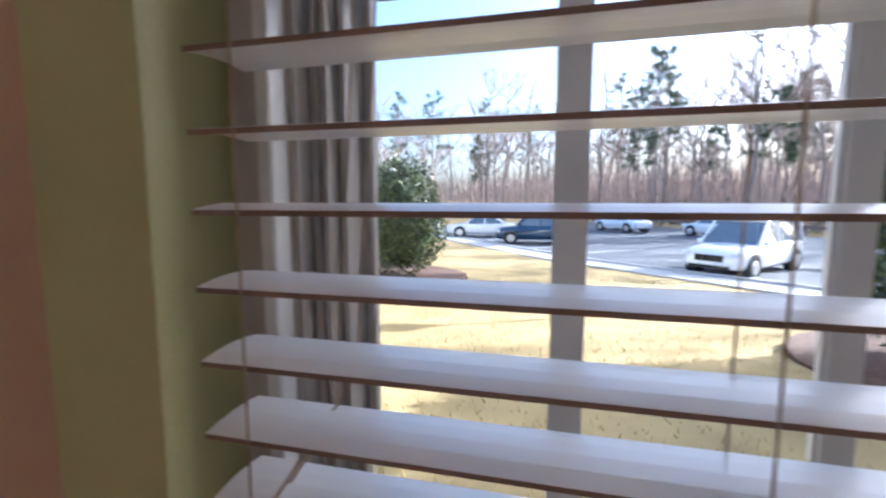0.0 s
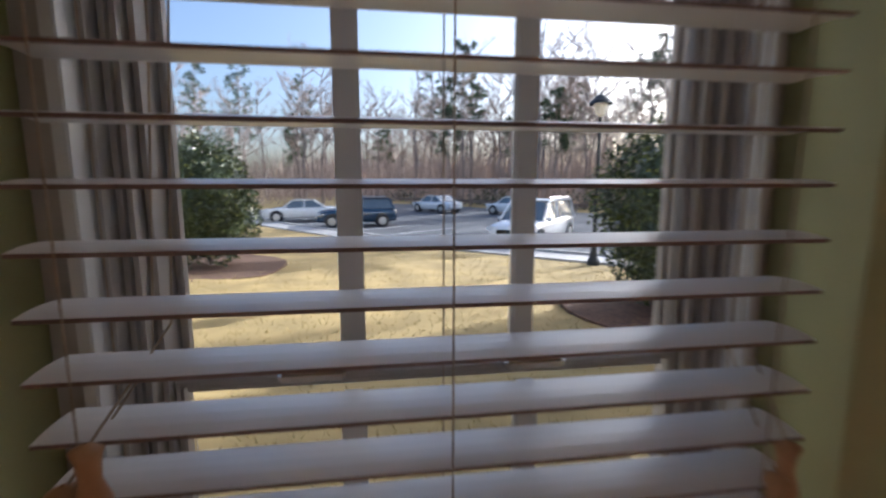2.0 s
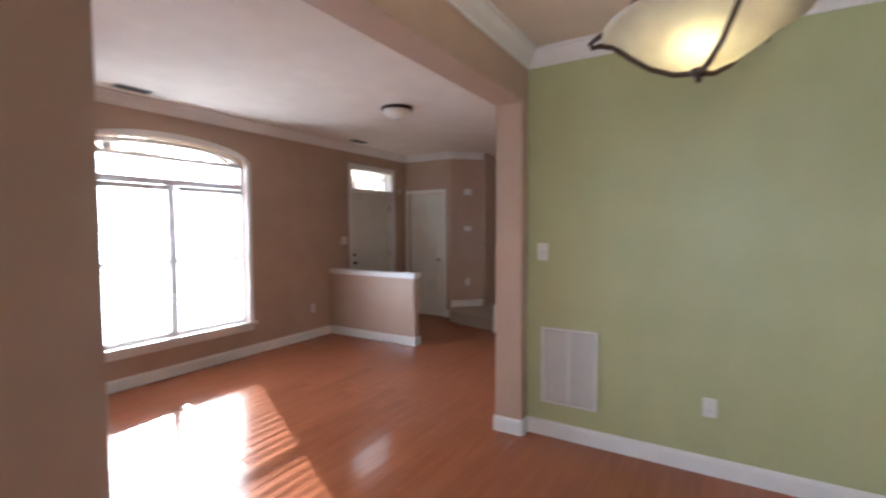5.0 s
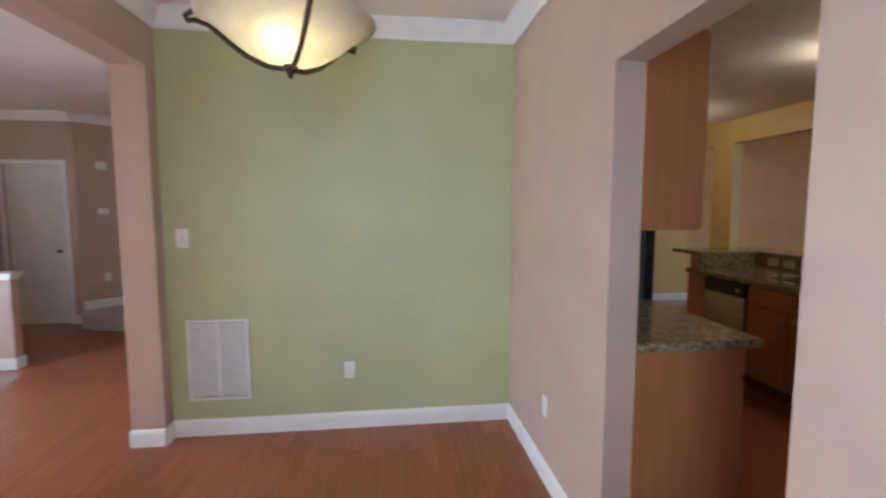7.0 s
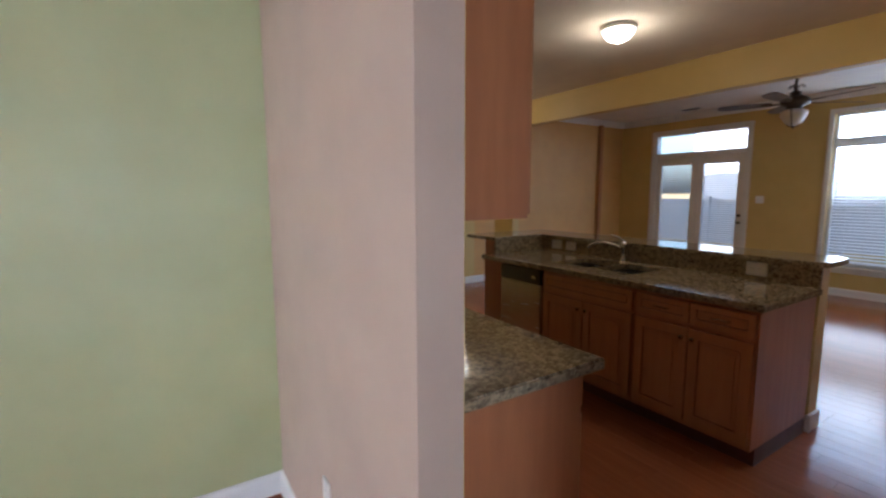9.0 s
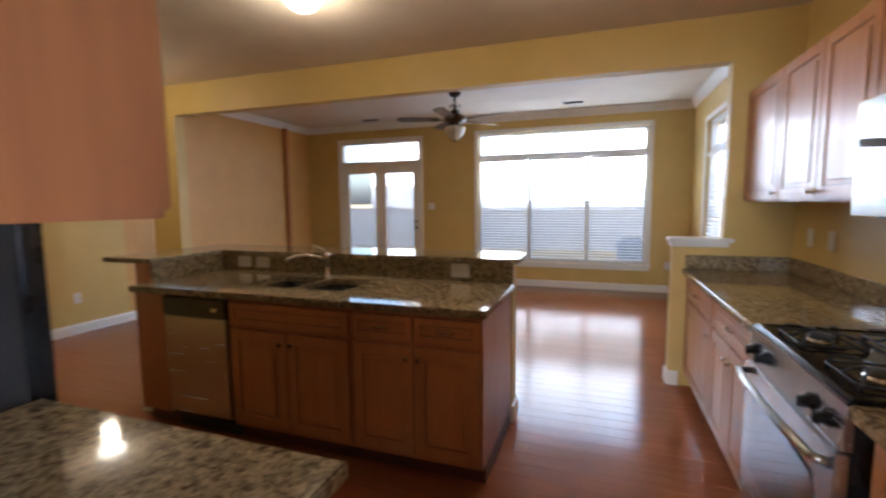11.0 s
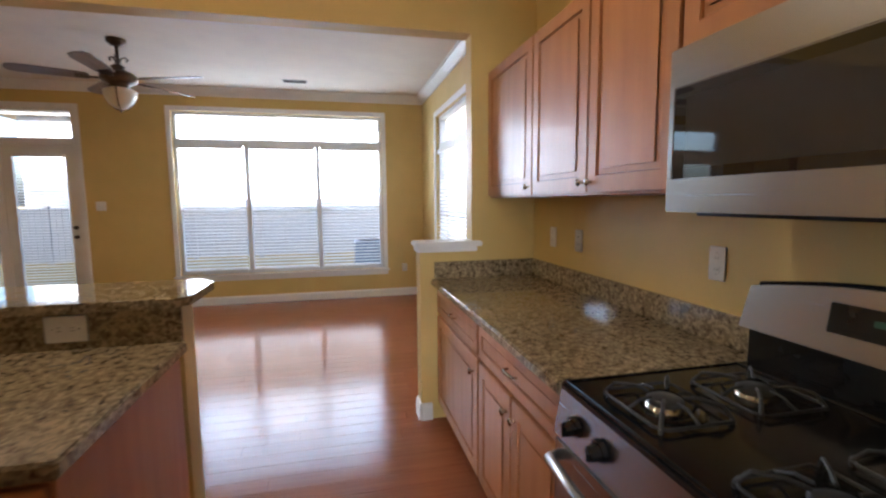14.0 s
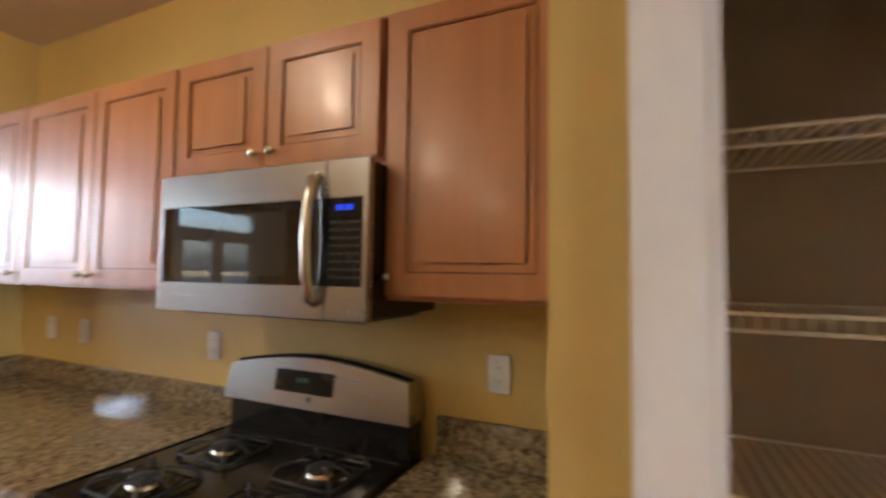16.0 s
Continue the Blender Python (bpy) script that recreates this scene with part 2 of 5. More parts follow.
def atube(bm, pts, r, seg=8, r1=None):
    pts = [Vector(p) for p in pts]
    rings, q, last = [], None, None
    for i, p in enumerate(pts):
        d = (pts[min(i + 1, len(pts) - 1)] - pts[max(i - 1, 0)]).normalized()
        q = d.to_track_quat("Z", "Y") if q is None else last.rotation_difference(d) @ q
        last = d
        rr = r if r1 is None else r + (r1 - r) * i / (len(pts) - 1)
        rings.append([bm.verts.new(p + q @ Vector((rr * math.cos(2 * math.pi * k / seg), rr * math.sin(2 * math.pi * k / seg), 0))) for k in range(seg)])
    for a, b in zip(rings, rings[1:]):
        for k in range(seg):
            j = (k + 1) % seg
            bm.faces.new((a[k], a[j], b[j], b[k]))
    bm.faces.new(rings[0][::-1])
    bm.faces.new(rings[-1])
    return bm


def aring(bm, x0, x1, y0, y1, z0, z1, wx, wz0, wz1, bevel=.003):
    """A flat rectangular frame in one piece, standing in the xz plane."""
    o, n = ((x0, z0), (x1, z0), (x1, z1), (x0, z1)), ((x0 + wx, z0 + wz0), (x1 - wx, z0 + wz0), (x1 - wx, z1 - wz1), (x0 + wx, z1 - wz1))
    fo, fi, bo, bi = ([bm.verts.new((x, y, z)) for x, z in r] for r, y in ((o, y0), (n, y0), (o, y1), (n, y1)))
    fs = []
    for i in range(4):
        j = (i + 1) % 4
        for q in ((fo[i], fo[j], fi[j], fi[i]), (bo[j], bo[i], bi[i], bi[j]), (fo[j], fo[i], bo[i], bo[j]), (fi[i], fi[j], bi[j], bi[i])):
            fs.append(bm.faces.new(q))
    bmesh.ops.recalc_face_normals(bm, faces=fs)
    if bevel:
        es = [e for e in {e for f in fs for e in f.edges} if e.calc_face_angle(0) > 1]
        bmesh.ops.bevel(bm, geom=es, offset=bevel, segments=2, affect='EDGES', clamp_overlap=True)
    return bm


def mesh(name, bm, material, smooth=False):
    bmesh.ops.recalc_face_normals(bm, faces=bm.faces)
    me = bpy.data.meshes.new(name)
    bm.to_mesh(me)
    bm.free()
    me.materials.append(material)
    if smooth:
        me.polygons.foreach_set("use_smooth", [True] * len(me.polygons))
    return me


def part(name, bm, material, parent, label="", smooth=False):
    ob = new(name, mesh(name, bm, material, smooth))
    ob.parent = parent
    return tagged(ob, label)


def again(name, data, parent, m):
    ob = new(name, data)
    ob.parent = parent
    ob.matrix_basis = m
    return ob


def thing(name, label, category, m=None, group="", kind=""):
    ob = new(name)
    ob.empty_display_size = .1
    ob.matrix_world = m or Matrix()
    return tagged(ob, label, category, group, kind)


def solid(name, bm, material, label="", category="", kind="structure", smooth=False, m=None):
    ob = new(name, mesh(name, bm, material, smooth))
    if m:
        ob.matrix_world = m
    return tagged(ob, label, category, "", kind)


def box(x0, x1, y0, y1, z0, z1, bevel=0.0, m=None):
    return abox(bmesh.new(), x0, x1, y0, y1, z0, z1, bevel, m)


def slab(name, ax, ay, deg, length, z0, z1, t0, t1, holes, material, label):
    """A wall along a line, with holes through it; t0 to t1 is its thickness to the left of the line."""
    us = sorted({0, length, *[h[0] for h in holes], *[h[1] for h in holes]})
    zs = sorted({z0, z1, *[h[2] for h in holes], *[h[3] for h in holes]})
    bm = bmesh.new()
    for a, b in zip(us, us[1:]):
        run = []
        for lo, hi in zip(zs, zs[1:]):
            if any(h[0] <= a and b <= h[1] and h[2] <= lo and hi <= h[3] for h in holes):
                continue
            if run and run[-1][1] == lo:
                run[-1][1] = hi
            else:
                run.append([lo, hi])
        for lo, hi in run:
            abox(bm, a, b, t0, t1, lo, hi)
    bmesh.ops.remove_doubles(bm, verts=bm.verts, dist=.0005)
    inner = [f for f in bm.faces if any(g is not f and set(g.verts) == set(f.verts) for v in f.verts for g in v.link_faces)]
    bmesh.ops.delete(bm, geom=inner, context='FACES')
    return solid(name, bm, material, label, "wall", m=pose(ax, ay, 0, 0, 0, deg))


def moulding(name, p0, p1, profile, material, label, cat):
    """A profile of (out, z) drawn along a wall line; out is to the left of p0 to p1."""
    d = (Vector(p1) - Vector(p0)).normalized()
    n = Vector((-d.y, d.x))
    bm = bmesh.new()
    a = [bm.verts.new((p0[0] + n.x * o, p0[1] + n.y * o, z)) for o, z in profile]
    b = [bm.verts.new((p1[0] + n.x * o, p1[1] + n.y * o, z)) for o, z in profile]
    for i in range(len(profile)):
        j = (i + 1) % len(profile)
        bm.faces.new((a[i], a[j], b[j], b[i]))
    bm.faces.new(a)
    bm.faces.new(b[::-1])
    return solid(name, bm, material, label, cat)


def base(p0, p1):
    return moulding("baseboard", p0, p1, [(0, 0), (.016, 0), (.016, .085), (.012, .1), (.006, .108), (0, .11)], WHITE, "white painted wooden baseboard along the wall", "baseboard")


def crown(p0, p1, z):
    return moulding("trim", p0, p1, [(0, z - .11), (.012, z - .11), (.016, z - .095), (.05, z - .06), (.075, z - .022), (.09, z - .016), (.09, z - .001), (0, z - .001)], WHITE, "white painted crown moulding under the ceiling", "crown moulding")


# the house: rooms, from the front wall (south) to the family room's back wall (north)
XG, YB, YF, YK, XE, XR, YH, YN, XW = .505, -2.24, -5.715, .025, -2.76, 3.49, 3.907, 7.823, -3.3
ZC, ZK, ZF = 2.70, 2.72, 2.90
BAY = Vector((3.540, -2.234))
BD = Vector((.8282, .5604))
BC = BAY + BD * .79

slab("wall_front", -3.0, YF, 0, 6.195, 0, ZC, -.16, 0, [(.58, 1.57, 0, 2.38), (3.31, 4.92, .39, 2.38)], TAN, "tan painted front wall of the living room")
bm = bmesh.new()
for side in (-1, 1):
    arc = [(1.115 + side * .805 * math.cos(a * math.pi / 40), 2.2 + .165 * math.sin(a * math.pi / 40) ** 1.0) for a in range(0, 21)]
    ring = arc + [(1.115, 2.381), (1.115 + side * .806, 2.381)]
    fr = [bm.verts.new((x, YF - .001, z)) for x, z in ring]
    bk = [bm.verts.new((x, YF - .159, z)) for x, z in ring]
    bm.faces.new(fr)
    bm.faces.new(bk)
    for i in range(len(ring)):
        j = (i + 1) % len(ring)
        bm.faces.new((fr[i], fr[j], bk[j], bk[i]))
solid("wall_arch", bm, TAN, "tan painted arched head over the living room window", "wall")
slab("wall_living_east", 3.12, YF, 90, 3.275, 0, ZC, -.075, 0, [], TAN, "tan painted side wall of the living room")
slab("wall_stub", 3.12, YB, 0, .43, 0, 2.343, -.2, 0, [], TAN, "tan painted end of the wall between living and dining room")
slab("wall_post", XG, YB, 0, .105, 0, 2.343, -.2, 0, [], TAN, "tan painted wall end at the dining opening")
slab("wall_beam", XG, YB, 0, 3.045, 2.343, ZC, -.2, 0, [], TAN, "tan painted beam over the dining opening")
slab("wall_bay_window", BAY.x, BAY.y, 34.08, .79, 0, ZC, -.16, 0, [(.119, .714, .55, 2.15)], GREEN, "sage green painted bay wall round the window")
slab("wall_bay_middle", BC.x, BC.y, 79, 1.5, 0, ZC, -.16, 0, [(.45, 1.05, .8, 2.1)], TAN, "plain painted bay wall")
slab("wall_bay_end", BC.x + 1.5 * math.cos(radians(79)), BC.y + 1.5 * math.sin(radians(79)), 124, .7, 0, ZC, -.16, 0, [], TAN, "plain painted bay wall")
slab("wall_green", XG, YB, 90, YK - YB, 0, ZC, 0, .06, [], GREEN, "sage green painted dining room wall")
slab("wall_green_back", XG - .06, -2.44, 90, YK + 2.44, 0, ZC, 0, .06, [], TAN, "tan painted wall behind the dining room")
slab("wall_kitchen_south", XW, YK, 0, 7.7, 0, ZC, 0, .1232, [(5.2, 6.016, 0, 2.05)], TAN, "tan painted dining room wall with an opening to the kitchen")
slab("wall_kitchen_south_inner", XW, YK, 0, 7.7, 0, ZF, .1236, .125, [(5.2, 6.016, 0, 2.05)], YEL, "golden yellow kitchen wall with an opening")
slab("wall_entry", XE, YF, 90, .93, 0, ZC, 0, .12, [(.1, .78, 0, 2.05)], TAN, "tan painted entry wall with a closet door")
slab("wall_closet", XE - .5, YF, 90, .95, 0, ZC, 0, .1, [], TAN, "tan painted closet back wall")
slab("wall_angled", XE, -4.785, 135, .55, 0, ZC, 0, .12, [], TAN, "tan painted angled wall beside the stairs")
slab("wall_stair", -3.62, -4.44, 90, 2.06, 0, ZC, 0, .12, [], TAN, "tan painted stair wall")
slab("wall_stair_return", -3.15, -4.40, 180, .55, 0, ZC, -.04, 0, [], TAN, "tan painted short wall beside the stairs")
slab("wall_hall", -3.75, -2.44, 0, 4.2, 0, ZC, 0, .1, [], TAN, "tan painted wall behind the stairs")
slab("wall_range", XR, YK + .125, 90, 7.72, 0, ZF, -.14, 0, [(5.3, 6.72, .62, 2.45)], YEL, "golden yellow kitchen wall behind the range")
slab("wall_back", -3.45, YN, 0, 7.1, 0, ZF, 0, .16, [(.89, 2.53, 0, 2.58), (3.62, 6.34, .42, 2.60)], YEL, "golden yellow family room wall with a wide window")
slab("wall_west_kitchen", XW, .15, 90, 3.88, 0, ZF, 0, .12, [], YEL, "golden yellow breakfast room wall")
# same west wall, in a more orange colour than the yellow ones
slab("wall_west_family", XW, 4.03, 90, 3.793, 0, ZF, 0, .12, [], mat("orange_wall_colour", (.64, .36, .10), (.60, .33, .09), 3, .5, .12, 220), "orange family room wall")
slab("wall_header", XW, YH, 0, 6.79, 2.40, ZF, 0, .123, [], YEL, "golden yellow header between kitchen and family room")
slab("wall_header_pier", 3.065, YH, 0, .425, 0, 2.40, 0, .123, [], YEL, "golden yellow wall end beside the kitchen counter")
slab("wall_header_column", -2.62, YH, 0, .4, 0, 2.40, 0, .123, [], YEL, "golden yellow column under the header")
slab("wall_half", 2.73, YH, 0, .335, 0, 1.08, 0, .123, [], YEL, "golden yellow half wall beside the counter")
slab("wall_pantry", 2.72, .94, 0, .77, 0, ZK, -.09, 0, [], YEL, "golden yellow narrow wall beside the pantry")
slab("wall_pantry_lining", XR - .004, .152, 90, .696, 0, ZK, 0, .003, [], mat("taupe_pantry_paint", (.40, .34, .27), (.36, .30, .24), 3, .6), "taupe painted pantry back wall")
slab("wall_pantry_front", 2.72, .15, 90, .70, 0, ZK, -.1, 0, [(.0, .62, 0, 2.05)], YEL, "golden yellow wall over the pantry doorway")
solid("wall_chase", box(XW, XW + .07, 7.05, 7.13, 0, ZF - .1, .004), mat("rust_orange_paint", (.42, .17, .05), rough=.5), "narrow rust coloured pipe chase on the orange wall", "wall")
solid("ceiling_front", aprism(bmesh.new(), [(-3.8, -5.88), (3.19, -5.88), (3.19, -2.44), (3.5, -2.44), (3.62, -2.36), (4.31, -1.88), (4.64, -.32), (4.2, .024), (-3.8, .024)], ZC, ZC + .15), CEIL, "off-white painted ceiling", "ceiling")
solid("ceiling_kitchen", box(-3.45, 3.63, .152, YH, ZK, ZK + .15), CEIL, "off-white painted kitchen ceiling", "ceiling")
solid("ceiling_family", box(-3.45, 3.63, YH + .123, 8.0, ZF, ZF + .1), CEIL, "off-white painted family room ceiling", "ceiling")
solid("roof", aprism(bmesh.new(), [(-3.85, -5.9), (3.2, -5.9), (3.2, -2.45), (3.52, -2.45), (3.64, -2.38), (4.33, -1.9), (4.66, -.32), (4.2, .3), (3.66, .3), (3.66, 8.05), (-3.85, 8.05)], 3.06, 3.2), SHING, "grey shingle roof over the rooms", "roof")
solid("wall_eaves", box(-3.9, -3.75, -5.95, 8.05, 2.6, 3.06), SIDING, "white boarded eaves", "wall")
# unseen block added above the rooms to shade bay blind, lawn and garden
solid("wall_upper_storey", aprism(bmesh.new(), [(-3.85, -5.9), (3.2, -5.9), (3.2, .3), (3.66, .3), (3.66, 8.05), (-3.85, 8.05)], 3.201, 8.6), SIDING, "unseen white upper block that keeps sun off bay and garden", "wall")
# added out of view: stops western sun reaching the back fence
solid("wall_row_houses", box(-17, -3.91, -5.9, 8.05, -.9, 8.6), SIDING, "unseen white block west of the house that shades the garden", "wall")
floor = solid("floor", aprism(bmesh.new(), [(-3.8, -5.85), (3.19, -5.85), (3.19, -2.44), (3.5, -2.44), (4.28, -1.8), (4.58, -.3), (4.2, .2), (3.62, .2), (3.62, 7.95), (-3.8, 7.95)], -.2, -.012), GAP, "red-brown plank floor", "floor")

# baseboards and crown mouldings; the letter says which way the room lies
WAYS = {"N": (0, 1), "S": (0, -1), "E": (1, 0), "W": (-1, 0), "NE": (.7, .7), "B": (-.56, .83)}


def sided(a, b, way):
    d = Vector(b) - Vector(a)
    return (a, b) if Vector((-d.y, d.x)).dot(Vector(WAYS[way])) > 0 else (b, a)


for a, b, w in (((3.12, YF), (-.97, YF), "N"), ((-1.09, YF), (-1.37, YF), "N"), ((XG, YK), (XG, YB), "E"), ((XG + .105, YB), (XG, YB), "N"), ((XG + .105, YB - .2), (XG + .105, YB), "E"),
                ((1.90, YK), (XG, YK), "S"), ((4.3, YK), (2.716, YK), "S"), ((3.12, YB), (3.12, YB - .2), "W"), ((3.54, YB), (3.12, YB), "N"), ((XR, YH + .123), (XR, YN), "W"), ((XR, YN), (-.84, YN), "S"),
                ((-2.62, YN), (XW, YN), "S"), ((XW, YN), (XW, .15), "E"), ((3.12, YB - .2), (3.12, YF), "W"), ((2.73, YH), (2.80, YH), "S"), ((2.73, YH), (2.73, YH + .123), "W"),
                ((XG, YB - .2), (XG + .105, YB - .2), "S"), ((XE, -4.878), (XE, -4.79), "E")):
    base(*sided(a, b, w))
for a, b, w in (((3.12, YF), (XE, YF), "N"), ((XE, YF), (XE, -4.785), "E"), ((XE, -4.785), (-3.15, -4.40), "NE"), ((-3.62, -4.4), (-3.62, -2.44), "E"), ((-3.6, -2.44), (3.12, -2.44), "S"), ((3.12, -2.44), (3.12, YF), "W"),
                ((XG, YK), (XG, YB), "E"), ((XG, YB), (3.54, YB), "N"), ((4.2, YK), (XG, YK), "S"), ((BAY.x, BAY.y), (BC.x, BC.y), "B")):
    crown(*sided(a, b, w), ZC)
for a, b, w in (((XR, YH + .123), (XR, YN), "W"), ((XR, YN), (XW, YN), "S"), ((XW, YN), (XW, YH + .123), "E")):
    crown(*sided(a, b, w), ZF)


# windows and blinds: x runs along the wall as seen from the room, y goes outwards, z up
def blind(m, width, ztop, zbot, pitch, depth, label, cords=(.12, .5, .88), tilt=0, edge=None, odd=None, z0=None, knobs=(), group=""):
    b = thing("window_blind", label, "window blind", m, group)
    part("headrail", box(0, width, 0, depth + .006, ztop, ztop + .045, .003), SLAT, b)
    bm, n = bmesh.new(), 5
    top, low = [], []
    for i in range(n):
        f = i / (n - 1)
        z = .0022 * (1 - (2 * f - 1) ** 2)
        top.append((f * depth - depth / 2, z + .0028))
        low.append((f * depth - depth / 2, z))
    ring = top + low[::-1]
    a = [bm.verts.new((.004, y, z)) for y, z in ring]
    c = [bm.verts.new((width - .004, y, z)) for y, z in ring]
    for i in range(len(ring)):
        j = (i + 1) % len(ring)
        bm.faces.new((a[i], a[j], c[j], c[i]))
    bm.faces.new(a)
    bm.faces.new(c[::-1])
    data = mesh("slat", bm, SLAT)
    # long edges get the darker colour that holds their shade
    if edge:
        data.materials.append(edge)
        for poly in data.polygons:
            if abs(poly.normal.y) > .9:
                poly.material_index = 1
    k0 = math.ceil((zbot + .03 - (z0 or zbot + .03)) / pitch)
    k1 = math.floor((ztop - .02 - (z0 or zbot + .03)) / pitch)
    rnd = random.Random(round(width * 1000))
    for k in range(k0, k1 + 1):
        z = (z0 or zbot + .03) + k * pitch
        t = tilt + rnd.uniform(-1.2, 1.2) + (odd[1] if odd and k == odd[0] else 0)
        again("slat", data, b, Matrix.Translation((0, depth / 2, z)) @ pose(0, 0, 0, t, rnd.uniform(-.15, .15), 0))
    part("bottom_rail", box(.004, width - .004, 0, depth, zbot - .004, zbot + .014, .003), SLAT, b)
    for f in cords:
        for y in (-.001, depth + .001):
            part("ladder_cord", acyl(bmesh.new(), (f * width, y, zbot), (f * width + .002, y, ztop), .0007, seg=6), CORD, b)
    for x, y, z in knobs:
        part("pull_cord", atube(bmesh.new(), [(x + .05, depth + .008, ztop), (x + .045, depth + .008, z + .3), (x + .03, depth + .006, z + .08), (x, y, z + .02)] if x < width / 2 else [(x, depth + .006, ztop), (x, depth + .006, z + .1), (x, y, z + .02)], .0009, 6), CORD, b)
        part("cord_knob", alathe(bmesh.new(), [(.001, z - .022), (.009, z - .022), (.011, z - .016), (.006, z), (.007, z + .012), (.0095, z + .02), (.001, z + .024)], 12, x, y), KNOB, b, "turned light wooden knob", True)
    return b


def pane(parent, x0, x1, y, z0, z1):
    p = part("pane", box(x0, x1, y - .002, y + .002, z0, z1), CLEAR, parent, "clear glass pane")
    p.visible_shadow = False
    return p


def frame_of(parent, name, x0, x1, y0, y1, z0, z1, w, material=None, bottom=True):
    if bottom:
        bm = aring(bmesh.new(), x0, x1, y0, y1, z0, z1, w, w, w, min(.003, w * .2))
    else:
        bm = bmesh.new()
        abox(bm, x0, x0 + w, y0, y1, z0, z1, .003)
        abox(bm, x1 - w, x1, y0, y1, z0, z1, .003)
        abox(bm, x0 + w, x1 - w, y0 + .001, y1 - .001, z1 - w, z1, .003)
    return part(name, bm, material or VINYL, parent)


def casing(parent, x0, x1, z0, z1, w=.06, sill=True):
    """Inside trim round an opening, standing proud of the wall."""
    bm = bmesh.new()
    abox(bm, x0 - w, x0, -.018, .0, z0, z1 + w, .004)
    abox(bm, x1, x1 + w, -.018, .0, z0, z1 + w, .004)
    abox(bm, x0, x1, -.018, .0, z1, z1 + w, .004)
    if sill:
        abox(bm, x0 - w - .02, x1 + w + .02, -.05, .0, z0 - .03, z0, .004)
        abox(bm, x0 - w, x1 + w, -.016, .0, z0 - .09, z0 - .03, .003)
    return part("window_trim" if sill else "door_trim", bm, WHITE, parent)


# bay window, with its blind hung flush with the wall
mb = Matrix.Translation((4.1129, -1.8465, 0)) @ pose(0, 0, 0, 0, 0, 214.08)
W = .5404
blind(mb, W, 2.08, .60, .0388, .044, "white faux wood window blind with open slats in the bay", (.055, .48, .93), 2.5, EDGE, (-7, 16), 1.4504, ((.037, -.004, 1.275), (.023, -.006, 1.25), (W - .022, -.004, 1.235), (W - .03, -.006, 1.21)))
w = thing("window_1", "white vinyl sash window with grey side tracks and white grilles", "window", mb, kind="structure")
frame_of(w, "window_frame", -.022, W + .032, .10, .155, .56, 2.14, .026)
# vinyl stops, coloured grey-brown for the shade on them
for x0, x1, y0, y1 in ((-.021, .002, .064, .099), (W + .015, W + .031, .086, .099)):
    part("frame_stop", box(x0, x1, y0, y1, .5595, 2.138, .001), JAMB, w, "frame stop with its shade in the grey-brown colour")
for x0, x1, y0, y1 in ((.0025, .0125, .054, .099), (W + .0075, W + .0145, .076, .099)):
    part("track_cover", box(x0, x1, y0, y1, .5595, 2.138, .001), VINYL, w, "white upright track cover")
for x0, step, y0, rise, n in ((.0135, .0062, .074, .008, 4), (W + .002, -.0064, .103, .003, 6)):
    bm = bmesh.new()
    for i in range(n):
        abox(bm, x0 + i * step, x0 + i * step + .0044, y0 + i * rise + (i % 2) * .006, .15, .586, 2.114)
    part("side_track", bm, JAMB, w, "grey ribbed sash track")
SX0, SX1 = .038, W - .037
for name, z0, z1, y in (("upper_sash", 1.265, 2.11, .128), ("lower_sash", .59, 1.285, .108)):
    # sash in the track grey, so its shaded look is in the colour
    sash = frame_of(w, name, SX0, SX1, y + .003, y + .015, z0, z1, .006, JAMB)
    pane(w, SX0 + .01, SX1 - .01, y + .01, z0 + .02, z1 - .02)
    bm = bmesh.new()
    for u in (W - .353, W - .189):
        abox(bm, u - .0115, u + .0115, y + .004, y + .016, z0 + .022, z1 - .022, .003)
    part("upright_grille", bm, VINYL, w, "white window grille bar")
    zz = 1.612 if z0 > 1 else .93
    part("cross_grille", box(SX0 + .007, SX1 - .007, y + .005, y + .015, zz - .011, zz + .011, .003), VINYL, w, "white window grille bar")
for u in (W - .385, W - .19):
    bm = box(u - .028, u + .028, .086, .108, 1.287, 1.297, .003)
    abox(bm, u - .012, u + .03, .09, .104, 1.297, 1.304, .003)
    part("sash_lock", bm, NICKEL, w, "grey metal sash lock")
part("window_sill", box(-.024, W + .03, .046, .10, .545, .558, .002), WHITE, w)

# second bay window, behind the camera's first place
w = thing("window_5", "white sash window in the middle of the bay", "window", pose(BC.x + 1.05 * math.cos(radians(79)), BC.y + 1.05 * math.sin(radians(79)), 0, 0, 0, 259), kind="structure")
frame_of(w, "window_frame", 0, .6, .09, .15, .8, 2.1, .035)
part("meeting_rail", box(.035, .565, .1, .13, 1.43, 1.47, .003), VINYL, w)
pane(w, .035, .565, .12, .83, 2.07)

# living room window under its arch
mw = pose(1.92, YF, 0, 0, 0, 180)
w = thing("window_2", "white double window with an arched transom", "window", mw, kind="structure")
frame_of(w, "window_frame", 0, 1.61, .06, .13, .39, 2.2, .035)
bm = bmesh.new()
pts = [(.805 - .77 * math.cos(a * math.pi / 24), .095, 2.195 + .135 * math.sin(a * math.pi / 24)) for a in range(25)]
atube(bm, pts, .022, 8)
part("arch_frame", bm, VINYL, w)
part("transom_bar", box(.035, 1.575, .05, .13, 1.915, 1.975, .004), VINYL, w)
part("mullion", box(.765, .845, .05, .13, .425, 1.915, .004), VINYL, w)
